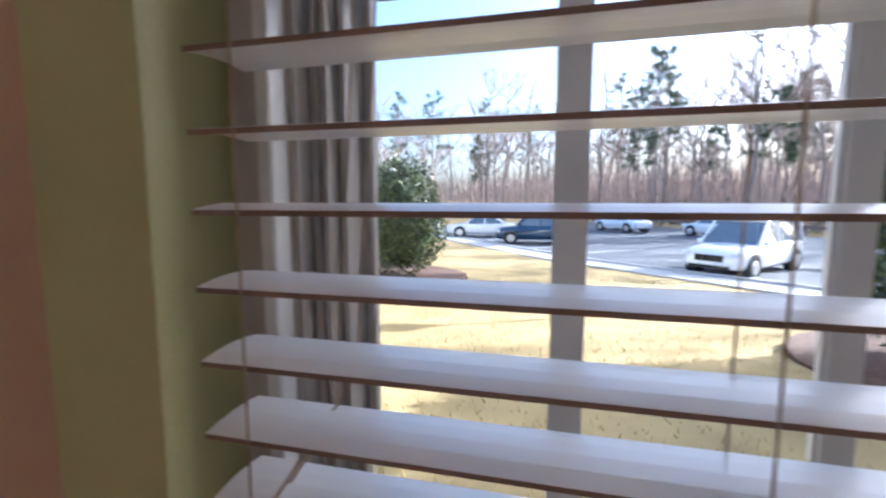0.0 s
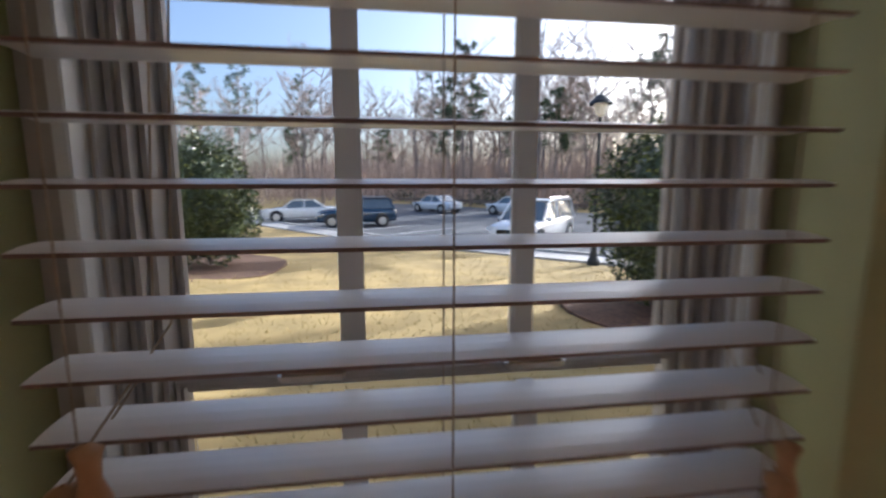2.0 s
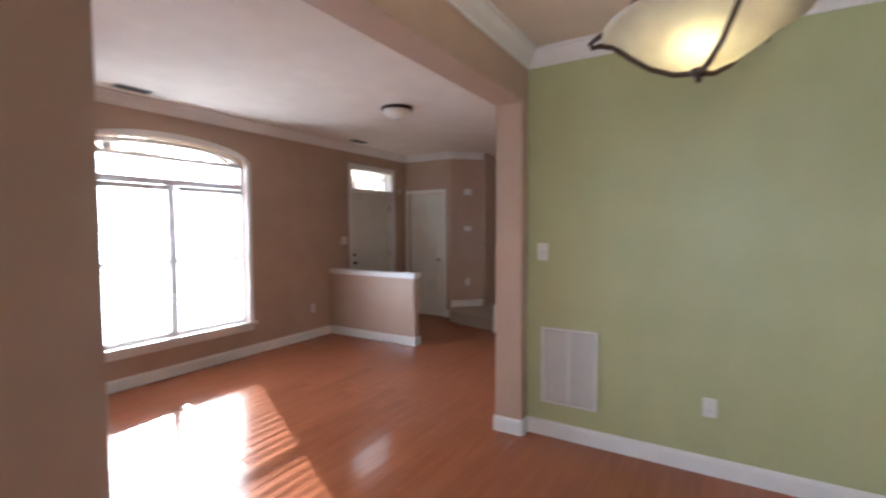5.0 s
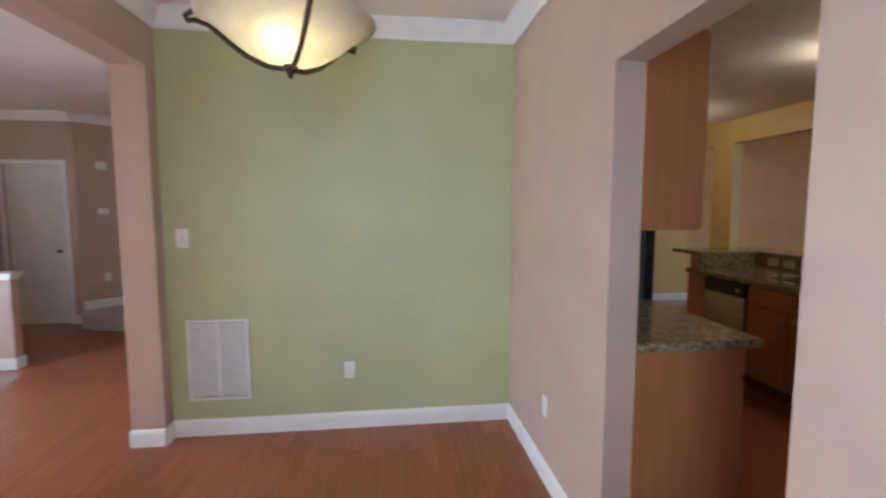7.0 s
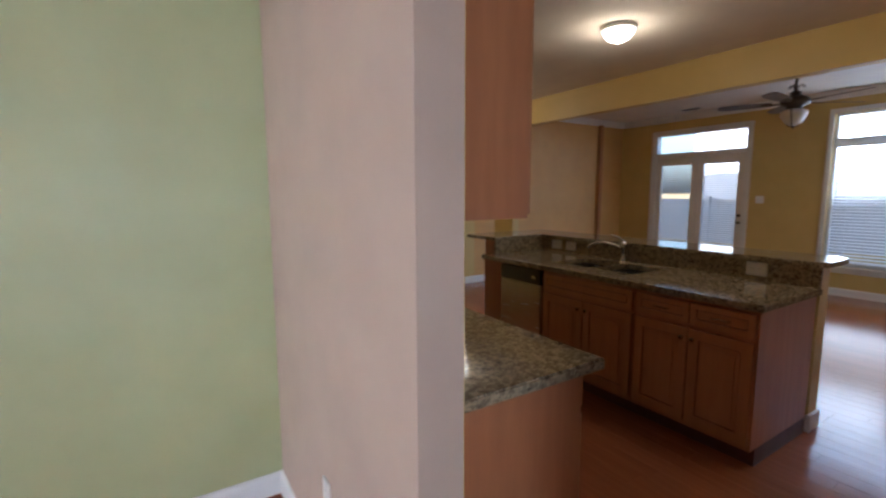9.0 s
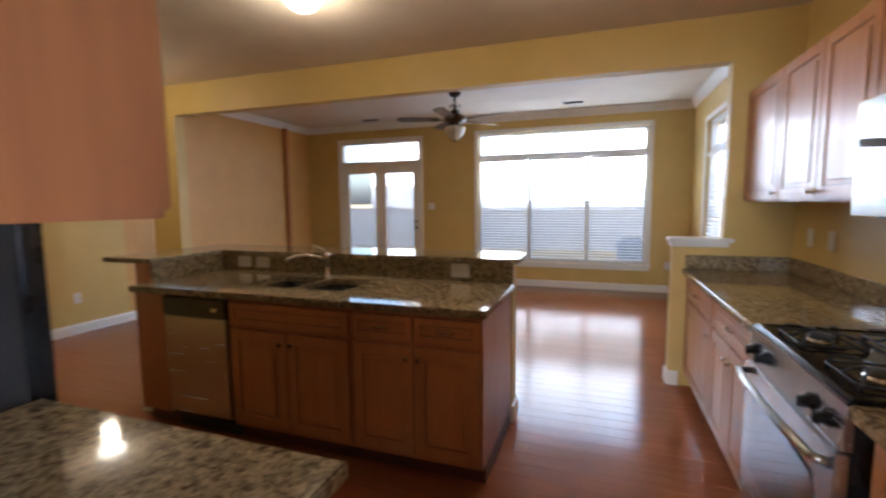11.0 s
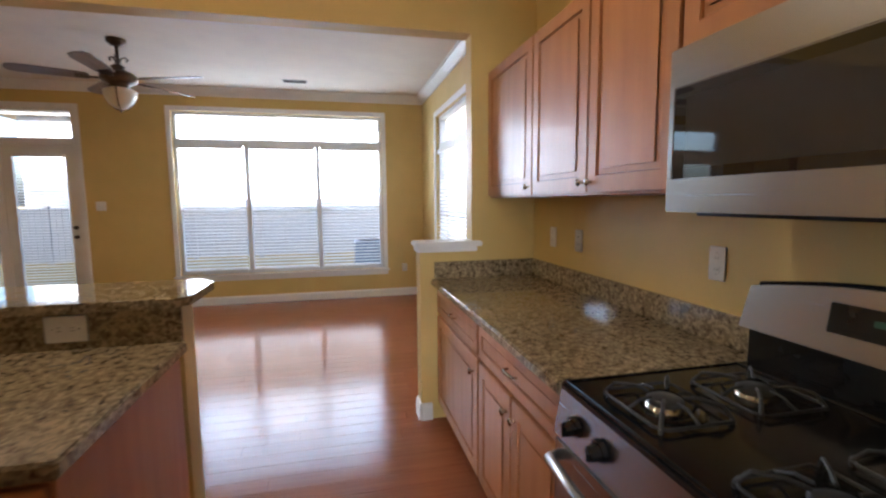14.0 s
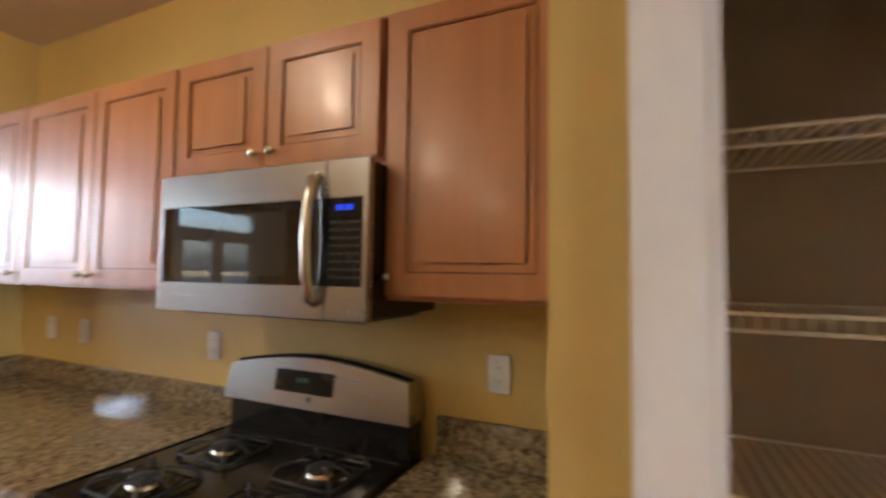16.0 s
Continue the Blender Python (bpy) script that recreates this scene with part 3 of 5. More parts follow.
for x0, x1 in ((.04, .765), (.845, 1.57)):
    part("meeting_rail", box(x0, x1, .07, .12, 1.135, 1.175, .003), VINYL, w)
    pane(w, x0, x1, .095, .42, 1.135)
    pane(w, x0, x1, .105, 1.175, 1.92)
pane(w, .04, 1.57, .10, 1.98, 2.19)
bm = bmesh.new()
abox(bm, -.055, 0, -.018, 0, .39, 2.2, .004)
abox(bm, 1.61, 1.665, -.018, 0, .39, 2.2, .004)
abox(bm, -.09, 1.70, -.05, 0, .355, .39, .004)
abox(bm, -.055, 1.665, -.016, 0, .29, .355, .003)
ring = [(.805 - r * math.cos(a * math.pi / 24), -.018, 2.2 + h * math.sin(a * math.pi / 24)) for r, h, rng in ((.805, .165, range(25)), (.86, .22, range(24, -1, -1))) for a in rng]
for y in (-.018, 0):
    vs = [bm.verts.new((x, y, z)) for x, _, z in ring]
    for i in range(24):
        bm.faces.new((vs[i], vs[i + 1], vs[48 - i], vs[49 - i]))
part("window_trim", bm, WHITE, w)
for x0 in (.05, .855):
    blind(mw @ Matrix.Translation((x0, .0, 0)), .705, 1.86, .43, .0445, .046, "white open slat blind in the living room window", tilt=7, group="living room blinds")

# front door with its transom light
md = pose(-1.43, YF, 0, 0, 0, 180)
d = thing("door_1", "cream painted panelled front door with a transom light", "door", md, kind="structure")
frame_of(d, "door_frame", 0, .99, .0, .13, 0, 2.38, .03, WHITE, False)
part("transom_bar", box(.03, .96, .0, .13, 2.015, 2.075, .003), WHITE, d)
pane(d, .03, .96, .07, 2.075, 2.35)
bm = bmesh.new()
abox(bm, .03, .96, .05, .09, .01, 2.012, .002)
for x0, x1, z0, z1 in ((.13, .45, .2, .8), (.54, .86, .2, .8), (.13, .45, .95, 1.5), (.54, .86, .95, 1.5), (.13, .45, 1.62, 1.88), (.54, .86, 1.62, 1.88)):
    abox(bm, x0, x1, .042, .055, z0, z1, .006)
part("door_leaf", bm, DOORW, d)
for z in (.95, 1.07):
    bm = acyl(bmesh.new(), (.085, .052, z), (.085, .03, z), .022)
    aball(bm, (.085, .012, z), .026 if z < 1 else .016)
    part("door_knob" if z < 1 else "deadbolt", bm, BRONZE, d, "dark bronze door hardware", True)
for z in (.25, 1.0, 1.75):
    part("hinge", box(.95, .965, .035, .055, z, z + .09, .002), NICKEL, d)
casing(d, 0, .99, 0, 2.38, .055, False)

# closet door on the entry wall
mc = pose(XE, -5.615, 0, 0, 0, 90)
d = thing("door_2", "cream painted panelled closet door with a brass knob", "door", mc, kind="structure")
bm = bmesh.new()
abox(bm, .005, .675, .03, .065, .002, 2.04, .001)
for x0, x1, z0, z1 in ((.08, .31, .2, .85), (.37, .6, .2, .85), (.08, .31, 1.0, 1.9), (.37, .6, 1.0, 1.9)):
    abox(bm, x0, x1, .022, .035, z0, z1, .006)
part("door_leaf", bm, DOORW, d)
bm = acyl(bmesh.new(), (.60, .03, .95), (.60, .0, .95), .014)
aball(bm, (.60, -.02, .95), .026)
part("door_knob", bm, BRONZE, d, "bronze door knob", True)
casing(d, 0, .68, 0, 2.05, .055, False)

# pony wall by the entry
p = thing("pony_wall", "tan half wall with a white wooden cap and baseboard", "half wall", kind="structure")
part("body", box(-1.08, -.985, YF, -4.28, 0, .875), TAN, p)
part("cap", box(-1.115, -.95, YF, -4.24, .875, .91, .008), WHITE, p, "white painted wooden cap")
part("cap_moulding", box(-1.10, -.965, YF, -4.26, .845, .876, .006), WHITE, p)
part("baseboard", box(-1.096, -.969, YF, -4.264, 0, .11, .004), WHITE, p)

# carpeted stairs and newel
s = thing("carpeted_stairs", "beige carpeted curved bottom landing step", "stairs", kind="structure")
part("step", aprism(bmesh.new(), [(-3.6, -4.42), (-3.14, -4.42), (-2.74, -4.78), (-2.5, -4.66), (-2.36, -4.4), (-2.28, -4.0), (-2.26, -3.5), (-2.26, -2.5), (-3.6, -2.5)], 0, .175), CARPET, s)
BOARD = [(0, .176), (.014, .176), (.014, .275), (.008, .285), (0, .287)]
for a, b in (((XE, -4.785), (-3.148, -4.397)), ((-3.15, -4.40), (-3.6, -4.40)), ((-3.62, -4.39), (-3.62, -2.44))):
    moulding("baseboard", b, a, BOARD, WHITE, "white baseboard above the carpeted landing", "baseboard").location.z = 0
n = thing("newel_post", "red-brown turned newel post on a white base", "newel post", pose(-2.205, -3.71, 0))
part("base", box(-.045, .045, -.045, .045, 0, .39, .004), WHITE, n)
part("shaft", alathe(bmesh.new(), [(.03, .39), (.036, .43), (.022, .49), (.032, .66), (.02, .92), (.034, .98), (.034, 1.12), (.04, 1.15), (.03, 1.2), (.001, 1.24)], 16), REDWOOD, n, smooth=True)


# electrical plates: z up, plate facing -y
def plate(name, label, m, w=.072, h=.116, kind="outlet", gangs=1):
    o = thing(name, label, name.replace("_", " "), m)
    part("cover", box(-w / 2, w / 2, -.006, 0, -h / 2, h / 2, .003), PLATE, o)
    for g in range(gangs):
        cx = (g - (gangs - 1) / 2) * .046
        if kind == "outlet":
            for z in (-.02, .02):
                part("socket", acyl(bmesh.new(), (cx, -.0055, z), (cx, -.008, z), .0155, seg=20), PLATE, o)
                for sx in (-.006, .006):
                    part("slot", box(cx + sx - .001, cx + sx + .001, -.0086, -.0078, z - .004, z + .005), SLOT, o)
        else:
            part("toggle_slot", box(cx - .006, cx + .006, -.0068, -.006, -.013, .013), VENT, o)
            part("toggle", box(cx - .0045, cx + .0045, -.016, -.006, -.002, .011, .0015, pose(0, 0, 0, 12, 0, 0)), PLATE, o)
        for z in (-h * .3, h * .3):
            part("screw", acyl(bmesh.new(), (cx, -.0058, z), (cx, -.0074, z), .003, seg=10), NICKEL, o)
    return o


OUT, SWI = "white double outlet with its cover plate", "white light switch with its cover plate"
plate("light_switch", SWI, pose(XG, -2.125, 1.31, 0, 0, 90), .075, .12, "switch")
plate("power_outlet", OUT, pose(XG, -1.094, .407, 0, 0, 90))
plate("power_outlet", OUT, pose(1.234, YK, .415, 0, 0, 0))
plate("light_switch", "white double light switch beside the kitchen opening", pose(2.944, YK, 1.357, 0, 0, 0), .122, .115, "switch", 2)
plate("power_outlet", OUT, pose(-.66, YF, .40, 0, 0, 180))
plate("light_switch", SWI, pose(-1.27, YF, 1.295, 0, 0, 180), .12, .116, "switch", 2)
plate("alarm_sensor", "small white sensor high beside the front door", pose(-2.61, YF, 2.09, 0, 0, 180), .05, .09, "switch")
for y, z in ((3.63, 1.18), (3.34, 1.18), (2.44, 1.178), (1.234, 1.185)):
    plate("power_outlet", OUT + " over the counter", pose(XR, y, z, 0, 0, -90))
plate("light_switch", SWI, pose(-.70, YN, 1.37, 0, 0, 0), .115, .116, "switch", 2)
plate("power_outlet", OUT, pose(3.2, YN, .42, 0, 0, 0))
for x in (-.393, -.217, 1.358):
    plate("power_outlet", "almond outlet set sideways in the granite splash", pose(x, 2.889, .985, 0, 90, 0) if x < 1 else pose(x, 2.889, .985, 0, 90, 0), .085 if x < 1 else .09, .125, "outlet")
plate("power_outlet", OUT, pose(XW, 3.45, .40, 0, 0, 90))
ang = pose(-2.95, -4.595, 0, 0, 0, 135 - 90 + 0)
for z, nm, lb, w_, h_ in ((1.46, "thermostat", "white thermostat on the angled wall", .12, .08), (2.06, "door_chime", "white door chime box high on the angled wall", .12, .1), (.58, "power_outlet", OUT + " by the stairs", .072, .116)):
    plate(nm, lb, Matrix.Translation((-2.96, -4.585, z)) @ pose(0, 0, 0, 0, 0, 135), w_, h_, "switch")

# return air grille on the green wall
g = thing("return_air_grille", "white enamelled return air grille with two slatted panels", "air grille", pose(XG, -2.13, .24, 0, 0, 90))
frame_of(g, "grille_frame", 0, .39, -.012, 0, 0, .54, .022, GRILLE)
part("centre_bar", box(.185, .205, -.011, -.001, .022, .518, .002), GRILLE, g)
part("backing", box(.02, .37, -.003, -.001, .02, .52), SLOT, g)
for x0, x1 in ((.022, .185), (.205, .368)):
    bm = box(x0, x1, -.009, -.0075, 0, .012, 0, pose(0, 0, 0, 0, 0, 0))
    data = mesh("louvre", bm, GRILLE)
    for i in range(33):
        again("louvre", data, g, pose(0, 0, .028 + i * .0148, 0, 0, 0))


def ceiling_vent(x, y, z, deg):
    v = thing("ceiling_vent", "grey slotted ceiling air vent", "air vent", pose(x, y, z, 0, 0, deg), "ceiling vents")
    part("vent_plate", box(-.15, .15, -.06, .06, -.008, 0, .003), VENT, v)
    data = mesh("vent_slat", box(-.13, .13, -.004, .004, -.013, -.008), SLOT)
    for i in range(5):
        again("vent_slat", data, v, pose(0, -.04 + i * .02, 0))


for a in ((-1.28, -5.42, ZC, 0), (1.58, -5.45, ZC, 0), (1.78, 7.25, ZF, 0), (-1.67, 7.39, ZF, 0)):
    ceiling_vent(*a)

# chandelier over the dining space
c = thing("chandelier", "dark bronze chandelier with a lit amber glass bowl", "chandelier", pose(1.945, -1.14, 0))
part("bowl", alathe(bmesh.new(), [(.015, 1.972), (.06, 1.978), (.12, 2.0), (.18, 2.04), (.225, 2.08), (.262, 2.105), (.285, 2.112), (.28, 2.118), (.255, 2.112), (.21, 2.085), (.12, 2.01), (.01, 1.982)], 40), ALAB, c, "lit amber glass bowl", True)
part("finial", alathe(bmesh.new(), [(.001, 1.93), (.008, 1.932), (.01, 1.945), (.022, 1.955), (.026, 1.968), (.015, 1.98), (.001, 1.99)], 16), BRONZE, c, smooth=True)
for i in range(3):
    a = radians(25 + 120 * i)
    pts = [(r * math.cos(a), r * math.sin(a), z) for r, z in ((.015, 1.962), (.07, 1.968), (.14, 2.0), (.20, 2.045), (.26, 2.098), (.305, 2.115), (.33, 2.112), (.338, 2.128), (.32, 2.14), (.26, 2.17), (.16, 2.26), (.06, 2.36), (.02, 2.40))]
    part("arm", atube(bmesh.new(), pts, .009, 8), BRONZE, c, smooth=True)
part("stem", alathe(bmesh.new(), [(.001, 2.36), (.03, 2.37), (.018, 2.42), (.01, 2.46), (.008, 2.62), (.05, 2.66), (.065, 2.695), (.065, 2.70)], 16), BRONZE, c, smooth=True)


def flush_lamp(x, y, z, r, glassm, label):
    f = thing("ceiling_lamp", label, "ceiling lamp", pose(x, y, z))
    part("rim", alathe(bmesh.new(), [(r * .6, 0), (r * 1.02, -.004), (r * 1.04, -.022), (r * .98, -.034), (r * .9, -.03)], 32), BRONZE if glassm is FROST else WHITE, f, smooth=True)
    part("bowl", alathe(bmesh.new(), [(r * .92, -.028), (r * .86, -.055), (r * .66, -.085), (r * .36, -.105), (.012, -.112)], 32), glassm, f, smooth=True)
    part("finial", alathe(bmesh.new(), [(.014, -.11), (.01, -.122), (.001, -.13)], 12), BRONZE if glassm is FROST else WHITE, f, smooth=True)


flush_lamp(-.15, -3.89, ZC, .155, FROST, "unlit ceiling lamp with a bronze rim and frosted bowl")
for x, y in ((.43, 2.6), (2.04, 2.52), (-2.05, 2.87)):
    flush_lamp(x, y, ZK, .125, OPAL, "lit round opal glass kitchen ceiling lamp")

# ceiling fan
f = thing("ceiling_fan", "bronze ceiling fan with five grey-brown blades and a light bowl", "ceiling fan", pose(.315, 6.06, 0))
part("canopy", alathe(bmesh.new(), [(.08, 2.9), (.078, 2.87), (.05, 2.845), (.02, 2.835)], 24), BRONZE, f, smooth=True)
part("downrod", acyl(bmesh.new(), (0, 0, 2.62), (0, 0, 2.84), .014), BRONZE, f)
part("motor", alathe(bmesh.new(), [(.02, 2.68), (.06, 2.655), (.045, 2.63), (.12, 2.60), (.15, 2.57), (.15, 2.53), (.11, 2.50), (.08, 2.49), (.085, 2.46), (.03, 2.455)], 28), BRONZE, f, smooth=True)
part("light_bowl", alathe(bmesh.new(), [(.085, 2.46), (.135, 2.44), (.13, 2.39), (.10, 2.33), (.05, 2.285), (.012, 2.27)], 28), FROST, f, "frosted glass light bowl", True)
part("finial", alathe(bmesh.new(), [(.014, 2.275), (.012, 2.25), (.001, 2.235)], 12), BRONZE, f)
for i in range(3):
    a = radians(40 + 120 * i)
    part("bowl_strap", atube(bmesh.new(), [(rr * math.cos(a), rr * math.sin(a), zz) for rr, zz in ((.09, 2.462), (.14, 2.442), (.136, 2.39), (.106, 2.328), (.056, 2.28), (.014, 2.262))], .006, 6), BRONZE, f, smooth=True)
    part("scroll", atube(bmesh.new(), [(rr * math.cos(a), rr * math.sin(a), zz) for rr, zz in ((.018, 2.69), (.03, 2.73), (.06, 2.75), (.085, 2.735), (.08, 2.715), (.065, 2.72))], .006, 6), BRONZE, f, smooth=True)
bm = bmesh.new()
aprism(bm, [(.22, -.05), (.30, -.065), (.70, -.075), (.77, -.055), (.79, 0), (.77, .055), (.70, .075), (.30, .065), (.22, .05)], -.004, .004)
blade = mesh("blade", bm, BLADE)
bm = box(.11, .30, -.02, .02, -.012, -.005, .003)
abox(bm, .22, .32, -.045, .045, -.01, -.005, .002)
iron = mesh("blade_iron", bm, BRONZE)
for i in range(5):
    m = pose(0, 0, 2.545, 0, 0, 56 + 72 * i)
    again("blade", blade, f, m @ pose(0, 0, 0, 11, 0, 0))
    again("blade_iron", iron, f, m @ pose(0, 0, 0, 11, 0, 0))

# family room windows
mk = pose(0, YN, 0)
w = thing("window_3", "white triple window with a transom across the top", "window", mk, kind="structure")
frame_of(w, "window_frame", .17, 2.89, .05, .13, .42, 2.60, .04)
part("transom_bar", box(.21, 2.85, .04, .13, 2.17, 2.25, .004), VINYL, w)
for x in (1.03, 1.965):
    part("mullion", box(x, x + .06, .04, .13, .46, 2.17, .004), VINYL, w)
for x0, x1 in ((.21, 1.03), (1.09, 1.965), (2.025, 2.85)):
    part("meeting_rail", box(x0, x1, .07, .12, 1.28, 1.32, .003), VINYL, w)
    pane(w, x0, x1, .095, .45, 1.28)
    pane(w, x0, x1, .105, 1.32, 2.17)
    blind(pose(x0 + .01, YN - .002, 0), x1 - x0 - .02, 2.12, .47, .0445, .046, "white open slat blind in the family room window", tilt=14, group="family room blinds")
pane(w, .21, 2.85, .10, 2.25, 2.57)
casing(w, .17, 2.89, .42, 2.60)
ms = pose(XR, 6.87, 0, 0, 0, -90)
w = thing("window_4", "white side window with a transom and a blind", "window", ms, kind="structure")
frame_of(w, "window_frame", 0, 1.42, .04, .12, .62, 2.45, .04)
part("transom_bar", box(.04, 1.38, .03, .12, 2.05, 2.11, .004), VINYL, w)
part("meeting_rail", box(.04, 1.38, .06, .11, 1.25, 1.29, .003), VINYL, w)
pane(w, .04, 1.38, .085, .65, 2.05)
pane(w, .04, 1.38, .085, 2.11, 2.42)
casing(w, 0, 1.42, .62, 2.45)
blind(pose(XR - .002, 6.82, 0, 0, 0, -90), 1.32, 1.99, .66, .0445, .046, "white open slat blind in the side window", tilt=14)
d = thing("door_3", "white double patio door with built-in blinds and a transom", "door", mk, kind="structure")
frame_of(d, "door_frame", -2.56, -.92, .0, .14, 0, 2.58, .035, WHITE, False)
part("transom_bar", box(-2.525, -.955, .0, .14, 2.13, 2.22, .004), WHITE, d)
pane(d, -2.525, -.955, .08, 2.22, 2.545)
for x0, x1 in ((-2.525, -1.742), (-1.738, -.955)):
    leaf = frame_of(d, "door_leaf", x0, x1, .03, .075, .01, 2.128, .105, WHITE)
    pane(d, x0 + .10, x1 - .10, .062, .11, 2.03)
    part("glazing_bead", aring(bmesh.new(), x0 + .095, x1 - .095, .022, .031, .105, 2.033, .014, .014, .014, .002), WHITE, leaf)
for z in (.98, 1.1):
    bm = acyl(bmesh.new(), (-1.005, .03, z), (-1.005, .008, z), .024)
    aball(bm, (-1.005, -.006, z), .022)
    part("door_knob", bm, BRONZE, d, "dark bronze lever hardware", True)
casing(d, -2.56, -.92, 0, 2.58, .06, False)
for x0 in (-2.412, -1.625):
    blind(pose(x0, YN + .004, 0), .557, 1.985, .12, .036, .022, "white slat blind on the patio door", tilt=24, group="patio door blinds")
part_cap = thing("half_wall_cap", "white moulded wooden cap on the half wall", "wall cap", kind="structure")
part("cap", box(2.70, 3.13, YH - .03, YH + .155, 1.112, 1.146, .008), WHITE, part_cap)
part("cap_moulding", box(2.715, 3.10, YH - .016, YH + .14, 1.08, 1.112, .006), WHITE, part_cap)


# kitchen cabinets: x along the front as seen from the room, y into the cabinet, z up
def cab_door(parent, x0, x1, z0, z1, name="door", knob=None, pull=False):
    st = min(.06, (z1 - z0) * .28)
    bm = aring(bmesh.new(), x0, x1, -.02, 0, z0, z1, st, st, st)
    d = part(name, bm, CHERRY, parent)
    part("groove", box(x0 + st - .004, x1 - st + .004, -.009, -.001, z0 + st - .004, z1 - st + .004), GLAZE_KICK, d, "dark glazed groove")
    if z1 - z0 > .2:
        bm = bmesh.new()
        abox(bm, x0 + st + .003, x1 - st - .003, -.014, -.008, z0 + st + .003, z1 - st - .003, .002)
        g = st + .022
        abox(bm, x0 + g, x1 - g, -.019, -.012, z0 + g, z1 - g, .005)
        part("panel", bm, CHERRY, d)
    else:
        part("panel", box(x0 + st + .004, x1 - st - .004, -.016, -.008, z0 + st + .004, z1 - st - .004, .003), CHERRY, d)
    if knob:
        bm = acyl(bmesh.new(), (knob[0], -.019, knob[1]), (knob[0], -.036, knob[1]), .006, seg=10)
        aball(bm, (knob[0], -.04, knob[1]), .0145, .008, .0145, 14, 8)
        part("knob", bm, NICKEL, d, "satin nickel knob", True)
    if pull:
        cx, cz = (x0 + x1) / 2, (z0 + z1) / 2
        part("pull", atube(bmesh.new(), [(cx - .045, -.019, cz), (cx - .04, -.038, cz), (cx, -.046, cz + .004), (cx + .04, -.038, cz), (cx + .045, -.019, cz)], .005, 8), NICKEL, d, "satin nickel bow pull", True)
    return d


def cabinet(label, m, w, z0, z1, depth, doors, drawers=(), kick=False, low=0):
    c = thing("kitchen_cabinet", label, "cabinet", m, "kitchen cabinets")
    bm = bmesh.new()
    abox(bm, .001, w - .001, 0, depth, z0 + (.1 if kick else 0), z1 - low, .002)
    if low:
        abox(bm, .001, w - .001, 0, .1, z1 - low, z1)
    part("body", bm, CABIN, c)
    # recessed kick, much darker than the cabinet body
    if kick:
        part("toe_kick", box(.002, w - .002, .06, depth, 0, .0995), GLAZE_KICK, c)
    for a in doors:
        cab_door(c, *a[:4], "door", a[4])
    for a in drawers:
        cab_door(c, *a[:4], "drawer", None, a[4])
    return c


UP = "cherry wood wall cabinet with raised panel doors"
LOW = "cherry wood base cabinet with raised panel doors and drawers"
g = .004
ZU, ZT = 1.412, 2.185


def onrange(y, x):
    return pose(x, y, 0, 0, 0, -90)


cabinet(UP, onrange(3.90, 3.19), .655, ZU, ZT, .30, [(g, .651, ZU + .012, ZT - .012, (.62, ZU + .05))])
cabinet(UP, onrange(3.243, 3.19), .96, ZU, ZT, .30, [(g, .496, ZU + .012, ZT - .012, (.47, ZU + .05)), (.502, .956, ZU + .012, ZT - .012, (.53, ZU + .05))])
cabinet("short cherry wall cabinet over the microwave", onrange(2.280, 3.19), .81, 1.78, ZT, .30, [(g, .402, 1.795, ZT - .012, (.37, 1.84)), (.408, .806, 1.795, ZT - .012, (.44, 1.84))])
cabinet(UP, onrange(1.466, 3.19), .52, ZU, ZT, .30, [(.02, .475, ZU + .012, ZT - .012, (.035, ZU + .06))])
cabinet(LOW, onrange(3.90, 2.85), .86, 0, .875, .63, [(.03, .85, .13, .69, (.80, .62))], [(.03, .85, .71, .86, True)], True)
cabinet(LOW, onrange(3.035, 2.85), .795, 0, .875, .63, [(.01, .385, .13, .69, (.35, .62)), (.395, .79, .13, .69, (.43, .62))], [(.01, .79, .71, .86, True)], True)
cabinet("narrow cherry base cabinet beside the range", onrange(1.435, 2.85), .49, 0, .875, .63, [(.03, .47, .13, .69, (.06, .62))], [(.03, .47, .71, .86, True)], True)


def top_slab(label, x0, x1, y0, y1, z0, z1, holes=()):
    c = thing("countertop", label, "countertop")
    xs = sorted({x0, x1, *[h[0] for h in holes], *[h[1] for h in holes]})
    ys = sorted({y0, y1, *[h[2] for h in holes], *[h[3] for h in holes]})
    bm = bmesh.new()
    for a, b in zip(xs, xs[1:]):
        for lo, hi in zip(ys, ys[1:]):
            if not any(h[0] <= a and b <= h[1] and h[2] <= lo and hi <= h[3] for h in holes):
                abox(bm, a, b, lo, hi, z0, z1)
    bmesh.ops.remove_doubles(bm, verts=bm.verts, dist=.0005)
    inner = [f for f in bm.faces if any(q is not f and set(q.verts) == set(f.verts) for v in f.verts for q in v.link_faces)]
    bmesh.ops.delete(bm, geom=inner, context='FACES')
    sharp = [e for e in bm.edges if len(e.link_faces) == 2 and e.calc_face_angle(0) > 1]
    bmesh.ops.bevel(bm, geom=sharp, offset=.006, segments=2, affect='EDGES')
    part("slab", bm, GRAN, c)
    return c


c = top_slab("brown speckled granite countertop on the base cabinets", 2.80, XR - .001, 2.238, YH - .001, .875, .915)
part("backsplash", box(XR - .022, XR - .001, 2.215, YH - .022, .916, 1.02, .003), GRAN, c)
part("backsplash", box(2.82, XR - .001, YH - .022, YH - .001, .916, 1.02, .003), GRAN, c)
c = top_slab("short brown granite countertop beside the range", 2.80, XR - .001, .942, 1.464, .875, .915)
part("backsplash", box(XR - .022, XR - .001, .945, 1.43, .916, 1.04, .003), GRAN, c)

